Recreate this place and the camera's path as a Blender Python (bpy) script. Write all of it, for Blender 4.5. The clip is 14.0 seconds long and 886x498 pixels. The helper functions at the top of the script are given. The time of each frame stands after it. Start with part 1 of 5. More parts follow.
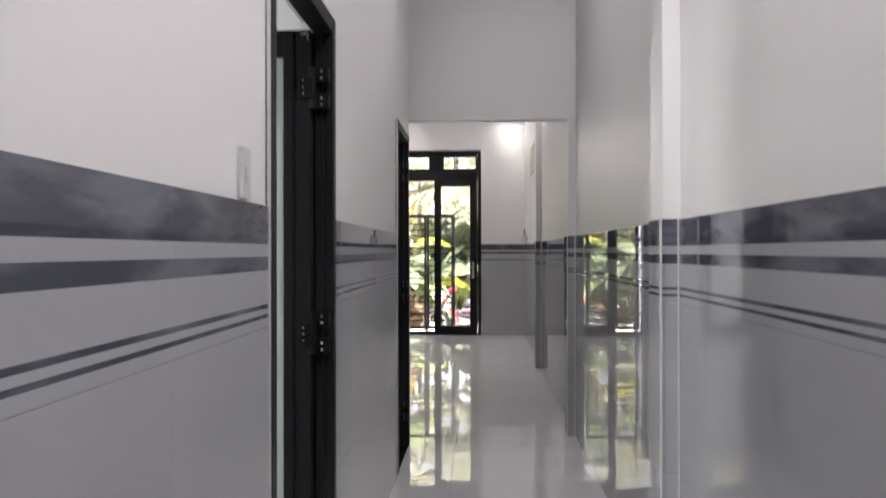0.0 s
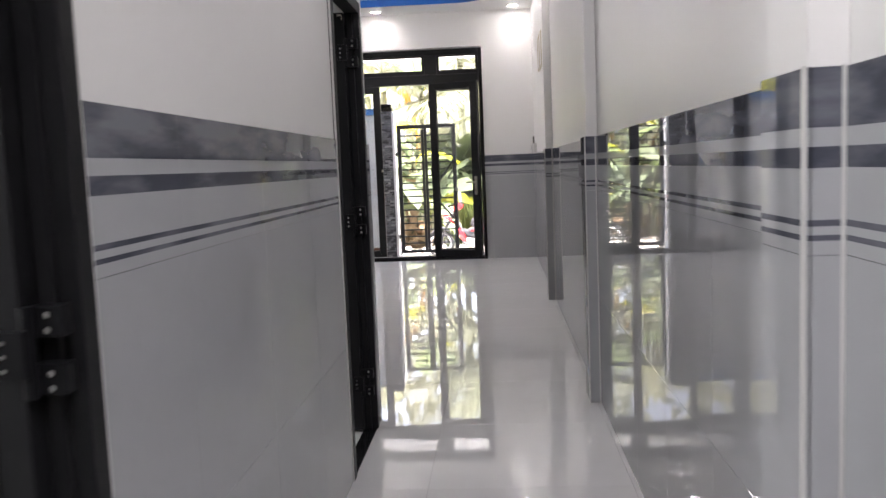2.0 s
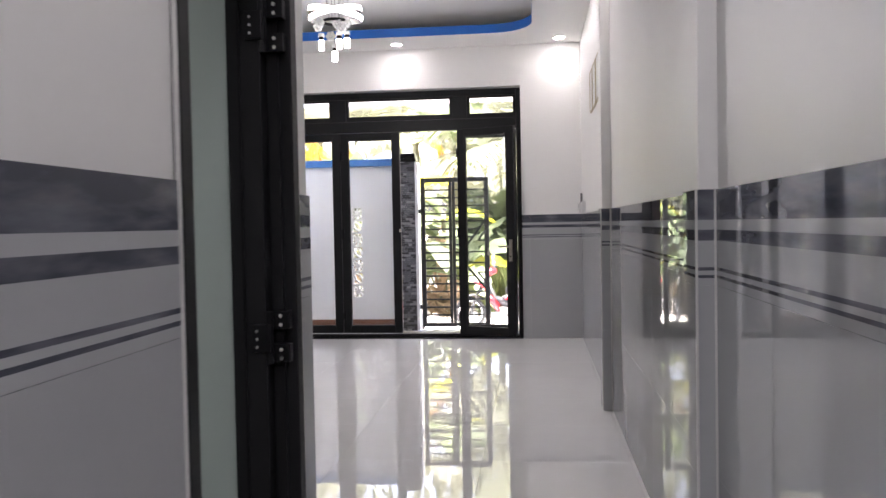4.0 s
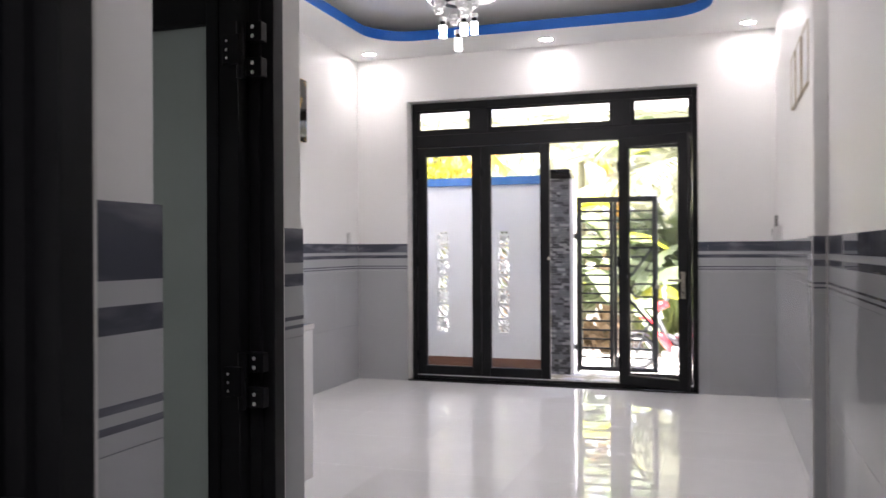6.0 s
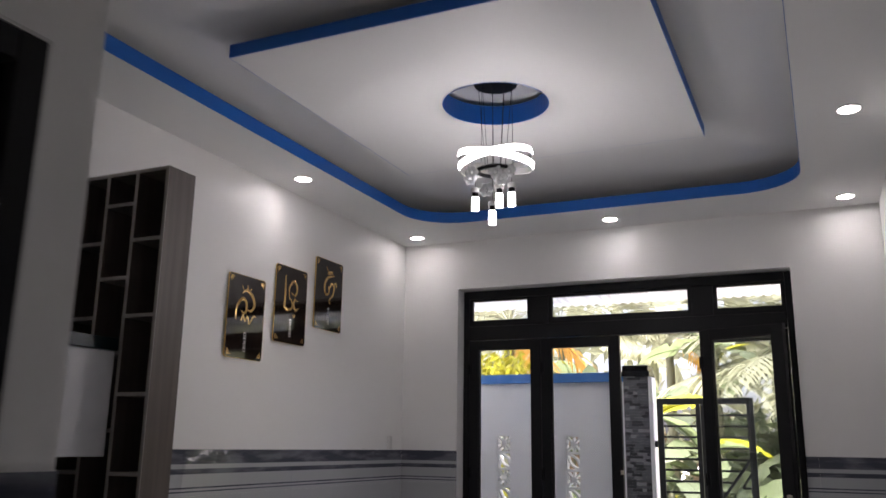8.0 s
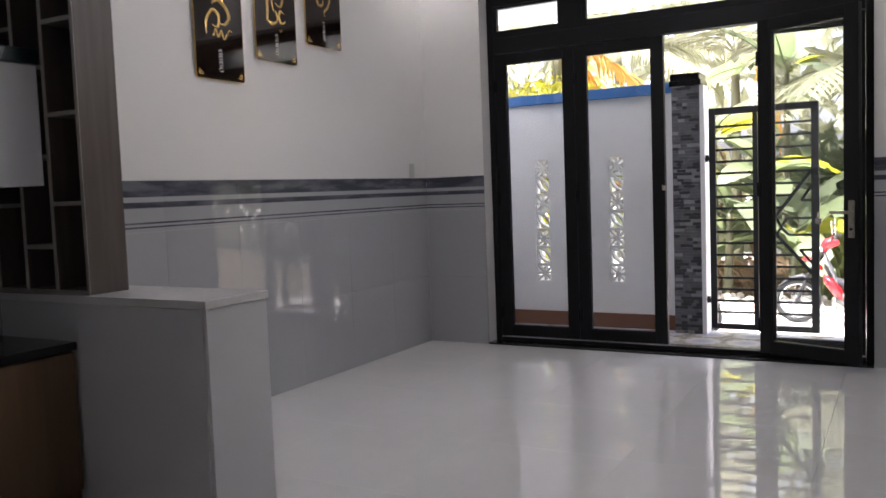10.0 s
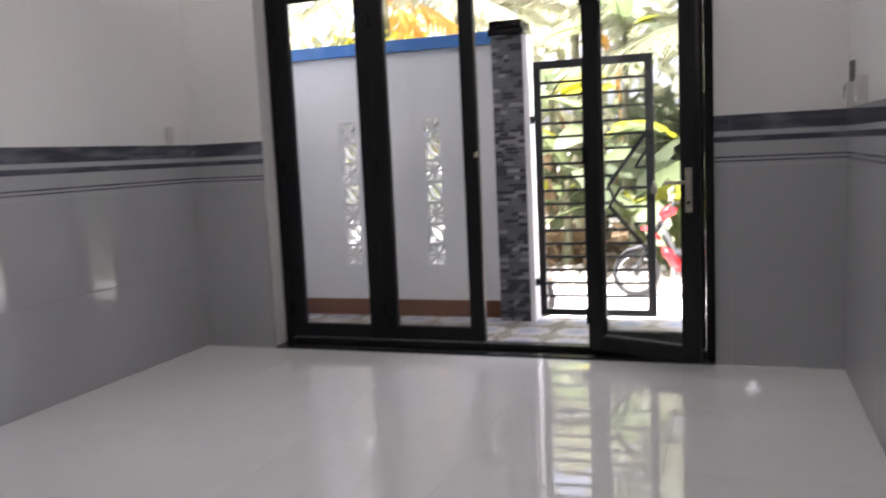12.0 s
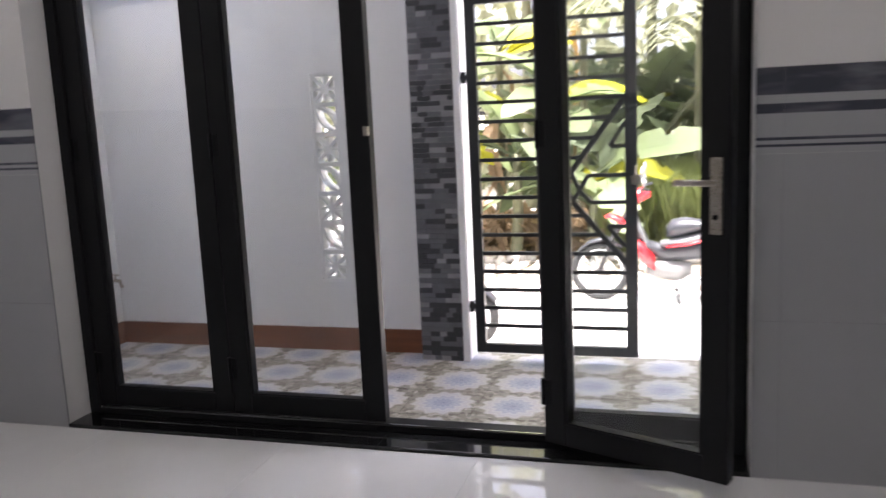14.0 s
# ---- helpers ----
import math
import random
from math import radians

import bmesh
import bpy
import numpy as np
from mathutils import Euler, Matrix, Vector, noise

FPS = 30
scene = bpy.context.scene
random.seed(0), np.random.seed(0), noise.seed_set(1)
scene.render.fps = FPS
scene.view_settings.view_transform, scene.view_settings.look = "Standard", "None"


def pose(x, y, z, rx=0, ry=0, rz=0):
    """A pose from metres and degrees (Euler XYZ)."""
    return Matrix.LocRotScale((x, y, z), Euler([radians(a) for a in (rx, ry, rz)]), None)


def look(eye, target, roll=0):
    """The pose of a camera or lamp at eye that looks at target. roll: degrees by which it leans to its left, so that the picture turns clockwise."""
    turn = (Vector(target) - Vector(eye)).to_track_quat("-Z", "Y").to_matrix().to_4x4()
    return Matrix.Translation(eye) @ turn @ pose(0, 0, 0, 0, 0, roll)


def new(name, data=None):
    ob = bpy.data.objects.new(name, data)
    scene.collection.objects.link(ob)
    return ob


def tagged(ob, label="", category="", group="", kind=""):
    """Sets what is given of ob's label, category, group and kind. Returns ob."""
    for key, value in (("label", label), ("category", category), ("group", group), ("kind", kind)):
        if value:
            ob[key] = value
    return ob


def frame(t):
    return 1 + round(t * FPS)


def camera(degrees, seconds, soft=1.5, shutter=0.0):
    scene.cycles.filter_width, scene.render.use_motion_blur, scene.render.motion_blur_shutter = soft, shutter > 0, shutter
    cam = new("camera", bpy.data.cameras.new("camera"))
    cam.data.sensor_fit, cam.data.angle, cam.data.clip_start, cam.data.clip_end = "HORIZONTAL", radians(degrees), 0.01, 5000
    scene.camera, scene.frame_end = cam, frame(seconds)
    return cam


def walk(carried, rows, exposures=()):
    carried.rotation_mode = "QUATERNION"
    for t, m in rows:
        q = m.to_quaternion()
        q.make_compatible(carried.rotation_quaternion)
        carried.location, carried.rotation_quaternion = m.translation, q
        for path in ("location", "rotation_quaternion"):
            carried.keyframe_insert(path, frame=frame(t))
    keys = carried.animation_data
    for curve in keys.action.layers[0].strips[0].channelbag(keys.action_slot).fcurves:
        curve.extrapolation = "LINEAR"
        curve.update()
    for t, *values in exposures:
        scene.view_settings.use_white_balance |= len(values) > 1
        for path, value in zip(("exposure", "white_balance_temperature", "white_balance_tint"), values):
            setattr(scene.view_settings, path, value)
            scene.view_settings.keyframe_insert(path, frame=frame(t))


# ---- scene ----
cam = camera(56.1, 14.0, shutter=0.5)
PATH = [
    (0, (0.486, -0.299, 1.281), (0.392, 1.698, 1.286), -0.1),
    (0.5, (0.514, 0.03, 1.273), (0.408, 2.024, 1.157), -1.9),
    (1, (0.568, 0.364, 1.267), (0.466, 2.356, 1.121), -3.7),
    (1.5, (0.623, 0.759, 1.255), (0.43, 2.739, 1.056), -1.2),
    (2, (0.621, 1.198, 1.263), (0.487, 3.184, 1.065), -2.3),
    (2.5, (0.625, 1.704, 1.264), (0.445, 3.692, 1.131), -1.5),
    (4.8, (0.593, 3.681, 1.312), (0.326, 5.663, 1.267), -0.9),
    (5, (0.573, 3.836, 1.311), (0.252, 5.81, 1.273), -0.4),
    (5.5, (0.581, 4.203, 1.324), (0.158, 6.158, 1.312), -1.1),
    (6, (0.62, 4.463, 1.33), (-0.002, 6.364, 1.33), -0.3),
    (6.5, (0.632, 4.708, 1.328), (-0.071, 6.579, 1.403), 0.9),
    (7, (0.62, 4.985, 1.383), (-0.05, 6.848, 1.669), -1.1),
    (7.5, (0.64, 5.226, 1.427), (-0.115, 7.017, 1.901), 1.0),
    (8, (0.636, 5.476, 1.428), (-0.171, 7.248, 1.888), 0.8),
    (8.5, (0.646, 5.798, 1.373), (-0.23, 7.581, 1.607), -0.6),
    (8.7, (0.61, 5.902, 1.371), (-0.362, 7.646, 1.49), -0.5),
    (10.8, (0.668, 6.638, 1.227), (-0.262, 8.393, 0.99), -1.8),
    (11, (0.663, 6.785, 1.232), (-0.195, 8.571, 0.961), -2.7),
    (11.5, (0.661, 7.131, 1.266), (-0.124, 8.945, 0.964), -2.9),
    (12, (0.585, 7.566, 1.257), (-0.08, 9.438, 1.026), -2.7),
    (12.5, (0.524, 8.01, 1.284), (0.024, 9.941, 1.14), -2.0),
    (13, (0.433, 8.502, 1.288), (-0.02, 10.441, 1.103), -1.3),
    (13.5, (0.335, 8.983, 1.298), (-0.097, 10.919, 1.044), -3.2),
    (14, (0.254, 9.48, 1.285), (-0.303, 11.374, 0.964), -2.6),
]
EXPOSURES = [(0.0, 3.36, 6470, 19), (1.0, 3.5, 6470, 17), (2.5, 3.65, 6450, 19), (5.0, 3.75, 6400, 20), (6.0, 3.78, 6400, 20), (6.5, 3.55, 6400, 20), (7.0, 2.83, 6400, 20),
             (7.5, 2.25, 6350, 20), (8.0, 2.4, 6370, 20), (8.5, 2.0, 6350, 20), (11.0, 3.15, 6370, 19), (12.5, 2.88, 6420, 19), (14.0, 2.95, 6420, 19)]
walk(cam, [(t, look(eye, target, roll)) for t, eye, target, roll in PATH], EXPOSURES)

# ---- world, sun and large lights ----
world = bpy.data.worlds.new("world")
scene.world = world
world.use_nodes = True
wn = world.node_tree.nodes
sky = wn.new("ShaderNodeTexSky")
sky.sky_type = "NISHITA"
sky.sun_disc = False
SUN_UP, SUN_TURN = 79.0, 195.0
sky.sun_elevation, sky.sun_rotation = radians(SUN_UP), radians(SUN_TURN)
sky.air_density, sky.dust_density, sky.ozone_density = 0.7, 6.0, 0.5
haze = wn.new("ShaderNodeHueSaturation")
haze.inputs["Saturation"].default_value = 0.5
world.node_tree.links.new(sky.outputs[0], haze.inputs["Color"])
world.node_tree.links.new(haze.outputs[0], wn["Background"].inputs[0])
wn["Background"].inputs[1].default_value = 0.15

sun = new("sun", bpy.data.lights.new("sun", "SUN"))
sun.data.energy, sun.data.angle, sun.data.color = 3.5, radians(1.5), (1.0, 0.97, 0.91)
sun_dir = Vector((math.sin(radians(SUN_TURN)) * math.cos(radians(SUN_UP)), math.cos(radians(SUN_TURN)) * math.cos(radians(SUN_UP)), math.sin(radians(SUN_UP))))
sun.matrix_world = look(sun_dir * 40, (0, 0, 0))


def area_lamp(name, place, target, width, height, watts, colour=(1, 1, 1)):
    lamp = new(name, bpy.data.lights.new(name, "AREA"))
    lamp.data.shape, lamp.data.size, lamp.data.size_y = "RECTANGLE", width, height
    lamp.data.energy, lamp.data.color = watts, colour
    lamp.matrix_world = look(place, target)
    return lamp


# added lamps brighten the corridor; their skylight openings are unseen and made up
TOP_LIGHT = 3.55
area_lamp("corridor_fill", (0.88, 0.6, TOP_LIGHT), (0.88, 0.601, 0.0), 0.18, 1.4, 3.9, (0.98, 0.98, 1.0))
area_lamp("corridor_fill", (0.88, 3.75, TOP_LIGHT), (0.82, 3.751, 0.0), 0.36, 0.6, 1.15, (0.98, 0.98, 1.0))
# added lamps brighten the side rooms' frosted doors; their windows are unseen, made up
area_lamp("room_fill", (-2.88, 0.9, 1.8), (-1.0, 1.6, 1.2), 0.8, 0.8, 5.0, (0.95, 1.0, 0.97))
area_lamp("room_fill", (-2.88, 4.4, 1.8), (-1.0, 4.6, 1.2), 0.5, 0.5, 0.9, (0.95, 1.0, 0.97))
area_lamp("room_fill", (-2.88, 5.86, 1.9), (-1.0, 5.86, 1.2), 0.5, 0.5, 0.3, (0.95, 1.0, 0.97))


# ---- materials ----
def material(name, colour, rough=0.5, metal=0.0, vary=0.06, scale=6.0, fine=60.0, bump=0.05, random_tint=0.0, stretch=(1, 1, 1), coat=0.0, shine=0.5):
    """A surface with variation at two scales, fine relief, and a tint for each piece."""
    m = bpy.data.materials.new(name)
    m.use_nodes = True
    n, l = m.node_tree.nodes, m.node_tree.links
    b = n["Principled BSDF"]
    b.inputs["Metallic"].default_value = metal
    b.inputs["Coat Weight"].default_value = coat
    b.inputs["Specular IOR Level"].default_value = shine
    where = n.new("ShaderNodeNewGeometry")
    mapping = n.new("ShaderNodeMapping")
    mapping.inputs["Scale"].default_value = stretch
    l.new(where.outputs["Position"], mapping.inputs["Vector"])
    big, small = n.new("ShaderNodeTexNoise"), n.new("ShaderNodeTexNoise")
    big.inputs["Scale"].default_value, small.inputs["Scale"].default_value = scale, fine
    big.inputs["Detail"].default_value, small.inputs["Detail"].default_value = 5, 3
    for tex in (big, small):
        l.new(mapping.outputs[0], tex.inputs["Vector"])
    add = n.new("ShaderNodeMath")
    add.operation = "MULTIPLY_ADD"
    l.new(small.outputs[0], add.inputs[0])
    add.inputs[1].default_value = 0.4
    l.new(big.outputs[0], add.inputs[2])
    value = n.new("ShaderNodeMapRange")
    value.inputs["From Min"].default_value, value.inputs["From Max"].default_value = 0.35, 1.05
    value.inputs["To Min"].default_value, value.inputs["To Max"].default_value = 1 - vary, 1 + vary
    l.new(add.outputs[0], value.inputs["Value"])
    last = value.outputs[0]
    if random_tint:
        info = n.new("ShaderNodeObjectInfo")
        tint = n.new("ShaderNodeMapRange")
        tint.inputs["To Min"].default_value, tint.inputs["To Max"].default_value = 1 - random_tint, 1 + random_tint
        l.new(info.outputs["Random"], tint.inputs["Value"])
        both = n.new("ShaderNodeMath")
        both.operation = "MULTIPLY"
        l.new(last, both.inputs[0])
        l.new(tint.outputs[0], both.inputs[1])
        last = both.outputs[0]
    hsv = n.new("ShaderNodeHueSaturation")
    hsv.inputs["Color"].default_value = (*colour, 1)
    l.new(last, hsv.inputs["Value"])
    l.new(hsv.outputs[0], b.inputs["Base Color"])
    rr = n.new("ShaderNodeMapRange")
    rr.inputs["To Min"].default_value, rr.inputs["To Max"].default_value = rough * 0.8, min(1, rough * 1.2)
    l.new(small.outputs[0], rr.inputs["Value"])
    l.new(rr.outputs[0], b.inputs["Roughness"])
    if bump:
        bp = n.new("ShaderNodeBump")
        bp.inputs["Strength"].default_value, bp.inputs["Distance"].default_value = bump, 0.004
        l.new(small.outputs[0], bp.inputs["Height"])
        l.new(bp.outputs[0], b.inputs["Normal"])
    return m


def glowing(name, colour, strength):
    m = bpy.data.materials.new(name)
    m.use_nodes = True
    b = m.node_tree.nodes["Principled BSDF"]
    b.inputs["Base Color"].default_value = (*colour, 1)
    b.inputs["Emission Color"].default_value = (*colour, 1)
    b.inputs["Emission Strength"].default_value = strength
    return m


def glass_material(name, colour=(1, 1, 1), rough=0.0):
    m = bpy.data.materials.new(name)
    m.use_nodes = True
    n, l = m.node_tree.nodes, m.node_tree.links
    out = n["Material Output"]
    clear, gloss, mix, fres = n.new("ShaderNodeBsdfTransparent"), n.new("ShaderNodeBsdfGlossy"), n.new("ShaderNodeMixShader"), n.new("ShaderNodeFresnel")
    clear.inputs[0].default_value = (*colour, 1)
    gloss.inputs["Roughness"].default_value = rough
    fres.inputs["IOR"].default_value = 1.45
    l.new(fres.outputs[0], mix.inputs[0])
    l.new(clear.outputs[0], mix.inputs[1])
    l.new(gloss.outputs[0], mix.inputs[2])
    l.new(mix.outputs[0], out.inputs["Surface"])
    return m


PAINT = material("white_wall_paint", (0.78, 0.77, 0.75), 0.42, vary=0.02, scale=1.2, fine=140, bump=0.04)
CEILING = material("white_ceiling_paint", (0.78, 0.78, 0.77), 0.6, vary=0.02, scale=1.0, fine=120, bump=0.03)
OUT_PAINT = material("white_outside_paint", (0.745, 0.75, 0.755), 0.7, vary=0.04, scale=1.6, fine=90, bump=0.12)
BLUE = material("blue_paint", (0.006, 0.12, 0.48), 0.45, vary=0.05, scale=3, fine=80, bump=0.03)
COPING_BLUE = material("light_blue_paint", (0.05, 0.19, 0.5), 0.6, vary=0.08, scale=4, fine=60, bump=0.08)
TILE = material("grey_wall_tile", (0.40, 0.405, 0.415), 0.009, vary=0.03, scale=2.2, fine=22, bump=0.008, random_tint=0.02, shine=0.26)
GROUT = material("tile_grout", (0.55, 0.55, 0.55), 0.8, vary=0.06, bump=0.1)
FLOOR_TILE = material("polished_floor_tile", (0.80, 0.795, 0.785), 0.016, vary=0.05, scale=1.6, fine=9, bump=0.045, random_tint=0.015, shine=0.68)
BLACK_METAL = material("black_powder_coated_aluminium", (0.012, 0.012, 0.013), 0.42, vary=0.08, scale=5, fine=220, bump=0.05, shine=0.15)
BLACK_PART = material("black_hinge_metal", (0.006, 0.006, 0.007), 0.4, vary=0.1, bump=0.02, shine=0.15)
GATE_METAL = material("dark_grey_painted_steel", (0.016, 0.018, 0.020), 0.45, vary=0.1, scale=7, fine=160, bump=0.06)
STEEL = material("brushed_steel", (0.46, 0.42, 0.36), 0.28, 1.0, vary=0.06, fine=180, bump=0.03)
CHROME = material("chrome", (0.75, 0.75, 0.75), 0.12, 1.0, vary=0.02, bump=0.0)
GILT = material("pale_gilt", (0.52, 0.44, 0.30), 0.45, 0.6, vary=0.1, scale=30, bump=0.04)
GOLD = material("gold_trim", (0.75, 0.50, 0.18), 0.25, 1.0, vary=0.1, scale=30, bump=0.04)
STONE = material("black_granite", (0.012, 0.012, 0.013), 0.06, vary=0.3, scale=40, fine=260, bump=0.0)
WOOD_BASE = material("brown_wood_look_tile", (0.17, 0.062, 0.026), 0.35, vary=0.3, scale=4, fine=50, stretch=(0.4, 1, 8), bump=0.05)
SHELF_WOOD = material("grey_brown_wood_grain", (0.088, 0.068, 0.057), 0.5, vary=0.35, scale=10, fine=70, stretch=(3, 3, 0.15), bump=0.06)
SHELF_EDGE = material("pale_wood_edging", (0.30, 0.275, 0.25), 0.5, vary=0.1, scale=8, fine=60, bump=0.04)
CABINET = material("matt_white_cabinet_board", (0.62, 0.62, 0.63), 0.35, vary=0.02, scale=3, fine=90, bump=0.02)
CABINET_WOOD = material("brown_cabinet_wood", (0.12, 0.07, 0.035), 0.45, vary=0.3, scale=6, fine=50, stretch=(3, 3, 0.2), bump=0.05)
DARK_TOP = material("dark_green_board", (0.004, 0.018, 0.022), 0.25, vary=0.1, bump=0.02)
COUNTER = material("white_stone_worktop", (0.66, 0.65, 0.65), 0.2, vary=0.04, scale=5, fine=40, bump=0.02)
PLASTIC = material("white_switch_plastic", (0.6, 0.59, 0.57), 0.35, vary=0.02, bump=0.02)
WIRE = material("black_wire", (0.01, 0.01, 0.01), 0.4, vary=0.05, bump=0.0)
CRYSTAL = material("clear_crystal", (0.9, 0.9, 0.9), 0.1, vary=0.1, scale=40, bump=0.1, coat=0.6)
LACQUER = material("black_lacquer_panel", (0.014, 0.009, 0.007), 0.05, vary=0.2, scale=5, bump=0.0)
LAMP_GLOW = glowing("downlight_glow", (1.0, 0.97, 0.92), 10.0)
RING_GLOW = glowing("led_ring_glow", (1.0, 0.98, 0.95), 3.6)
GLASS = glass_material("clear_pane", (0.97, 0.98, 0.98))
FROSTED = material("frosted_green_grey_glass", (0.42, 0.485, 0.455), 0.32, vary=0.04, scale=1.5, fine=200, bump=0.03, coat=0.15)
ROAD = material("pale_concrete", (0.55, 0.53, 0.50), 0.85, vary=0.12, scale=1.3, fine=40, bump=0.3)
SOIL = material("dry_earth", (0.17, 0.14, 0.10), 0.95, vary=0.35, scale=2.2, fine=30, bump=0.5)
GRASS = material("green_grass", (0.20, 0.23, 0.075), 0.7, vary=0.35, scale=3, fine=40, bump=0.0)
LEAF = material("banana_leaf_green", (0.175, 0.22, 0.105), 0.5, vary=0.35, scale=2.5, fine=26, bump=0.08, random_tint=0.35)
LEAF_DARK = material("dark_leaf_green", (0.115, 0.145, 0.08), 0.55, vary=0.35, scale=2.5, fine=26, bump=0.08, random_tint=0.3)
FROND_PALE = material("pale_palm_frond", (0.25, 0.255, 0.16), 0.55, vary=0.3, scale=3, fine=30, bump=0.05, random_tint=0.3)
LEAF_YELLOW = material("yellow_leaf", (0.38, 0.37, 0.03), 0.5, vary=0.25, scale=4, fine=30, bump=0.05, random_tint=0.2)
LEAF_DRY = material("dry_orange_frond", (0.55, 0.29, 0.05), 0.7, vary=0.35, scale=5, fine=40, bump=0.1, random_tint=0.2)
STEM = material("banana_stem", (0.115, 0.115, 0.065), 0.7, vary=0.3, scale=6, fine=50, stretch=(2, 2, 0.3), bump=0.2)
RED = material("red_bike_plastic", (0.50, 0.012, 0.016), 0.22, vary=0.05, bump=0.0, coat=0.4)
RUBBER = material("black_rubber", (0.018, 0.018, 0.018), 0.7, vary=0.15, fine=120, bump=0.1)
SEAT = material("dark_seat_vinyl", (0.03, 0.03, 0.035), 0.4, vary=0.1, fine=90, bump=0.08)
ENGINE = material("cast_engine_metal", (0.16, 0.155, 0.15), 0.6, 0.4, vary=0.2, fine=70, bump=0.15)
STONES = material("pale_rubble", (0.48, 0.44, 0.38), 0.9, vary=0.25, scale=6, fine=60, bump=0.4)
DEAD_LEAF = material("dead_brown_leaf", (0.27, 0.195, 0.12), 0.75, vary=0.35, scale=5, fine=40, bump=0.1, random_tint=0.3)
SILVER = material("silver_grey_bike_plastic", (0.13, 0.13, 0.135), 0.3, vary=0.06, bump=0.0, coat=0.3)
ROOFING = material("corrugated_white_sheet", (0.75, 0.75, 0.75), 0.5, vary=0.06, scale=3, fine=60, bump=0.05)


def border_material():
    """The wall's border tile: grey with printed dark marbled stripes along its length."""
    m = material("striped_border_tile", (0.41, 0.415, 0.425), 0.009, vary=0.03, scale=2.2, fine=22, bump=0.008, random_tint=0.02, shine=0.26)
    n, l = m.node_tree.nodes, m.node_tree.links
    b = n["Principled BSDF"]
    grey = b.inputs["Base Color"].links[0].from_socket
    geo, xyz = n.new("ShaderNodeNewGeometry"), n.new("ShaderNodeSeparateXYZ")
    l.new(geo.outputs["Position"], xyz.inputs[0])
    height = n.new("ShaderNodeMapRange")
    height.inputs["From Min"].default_value, height.inputs["From Max"].default_value = 1.11, 1.384
    l.new(xyz.outputs["Z"], height.inputs["Value"])
    ramp = n.new("ShaderNodeValToRGB")
    ramp.color_ramp.interpolation = "CONSTANT"
    stops = ((0.0, 0), (0.076, 1), (0.107, 0), (0.156, 1), (0.19, 0), (0.467, 1), (0.58, 0), (0.6825, 1))
    e = ramp.color_ramp.elements
    e[0].position, e[0].color = stops[0][0], (0, 0, 0, 1)
    e[1].position, e[1].color = stops[1][0], (1, 1, 1, 1)
    for p, v in stops[2:]:
        e.new(p).color = (v, v, v, 1)
    l.new(height.outputs[0], ramp.inputs[0])
    turn = n.new("ShaderNodeMapping")
    turn.inputs["Rotation"].default_value = (radians(38), radians(38), 0)
    turn.inputs["Scale"].default_value = (2.0, 2.0, 9.0)
    l.new(geo.outputs["Position"], turn.inputs["Vector"])
    vein = n.new("ShaderNodeTexNoise")
    vein.inputs["Scale"].default_value, vein.inputs["Detail"].default_value, vein.inputs["Distortion"].default_value = 1.6, 5, 0.15
    l.new(turn.outputs[0], vein.inputs["Vector"])
    dark = n.new("ShaderNodeValToRGB")
    d = dark.color_ramp.elements
    d[0].position, d[0].color = 0.44, (0.07, 0.074, 0.094, 1)
    d[1].position, d[1].color = 0.62, (0.165, 0.17, 0.195, 1)
    l.new(vein.outputs[0], dark.inputs[0])
    mix = n.new("ShaderNodeMix")
    mix.data_type = "RGBA"
    l.new(ramp.outputs[0], mix.inputs["Factor"])
    l.new(grey, mix.inputs["A"])
    l.new(dark.outputs[0], mix.inputs["B"])
    l.new(mix.outputs["Result"], b.inputs["Base Color"])
    return m


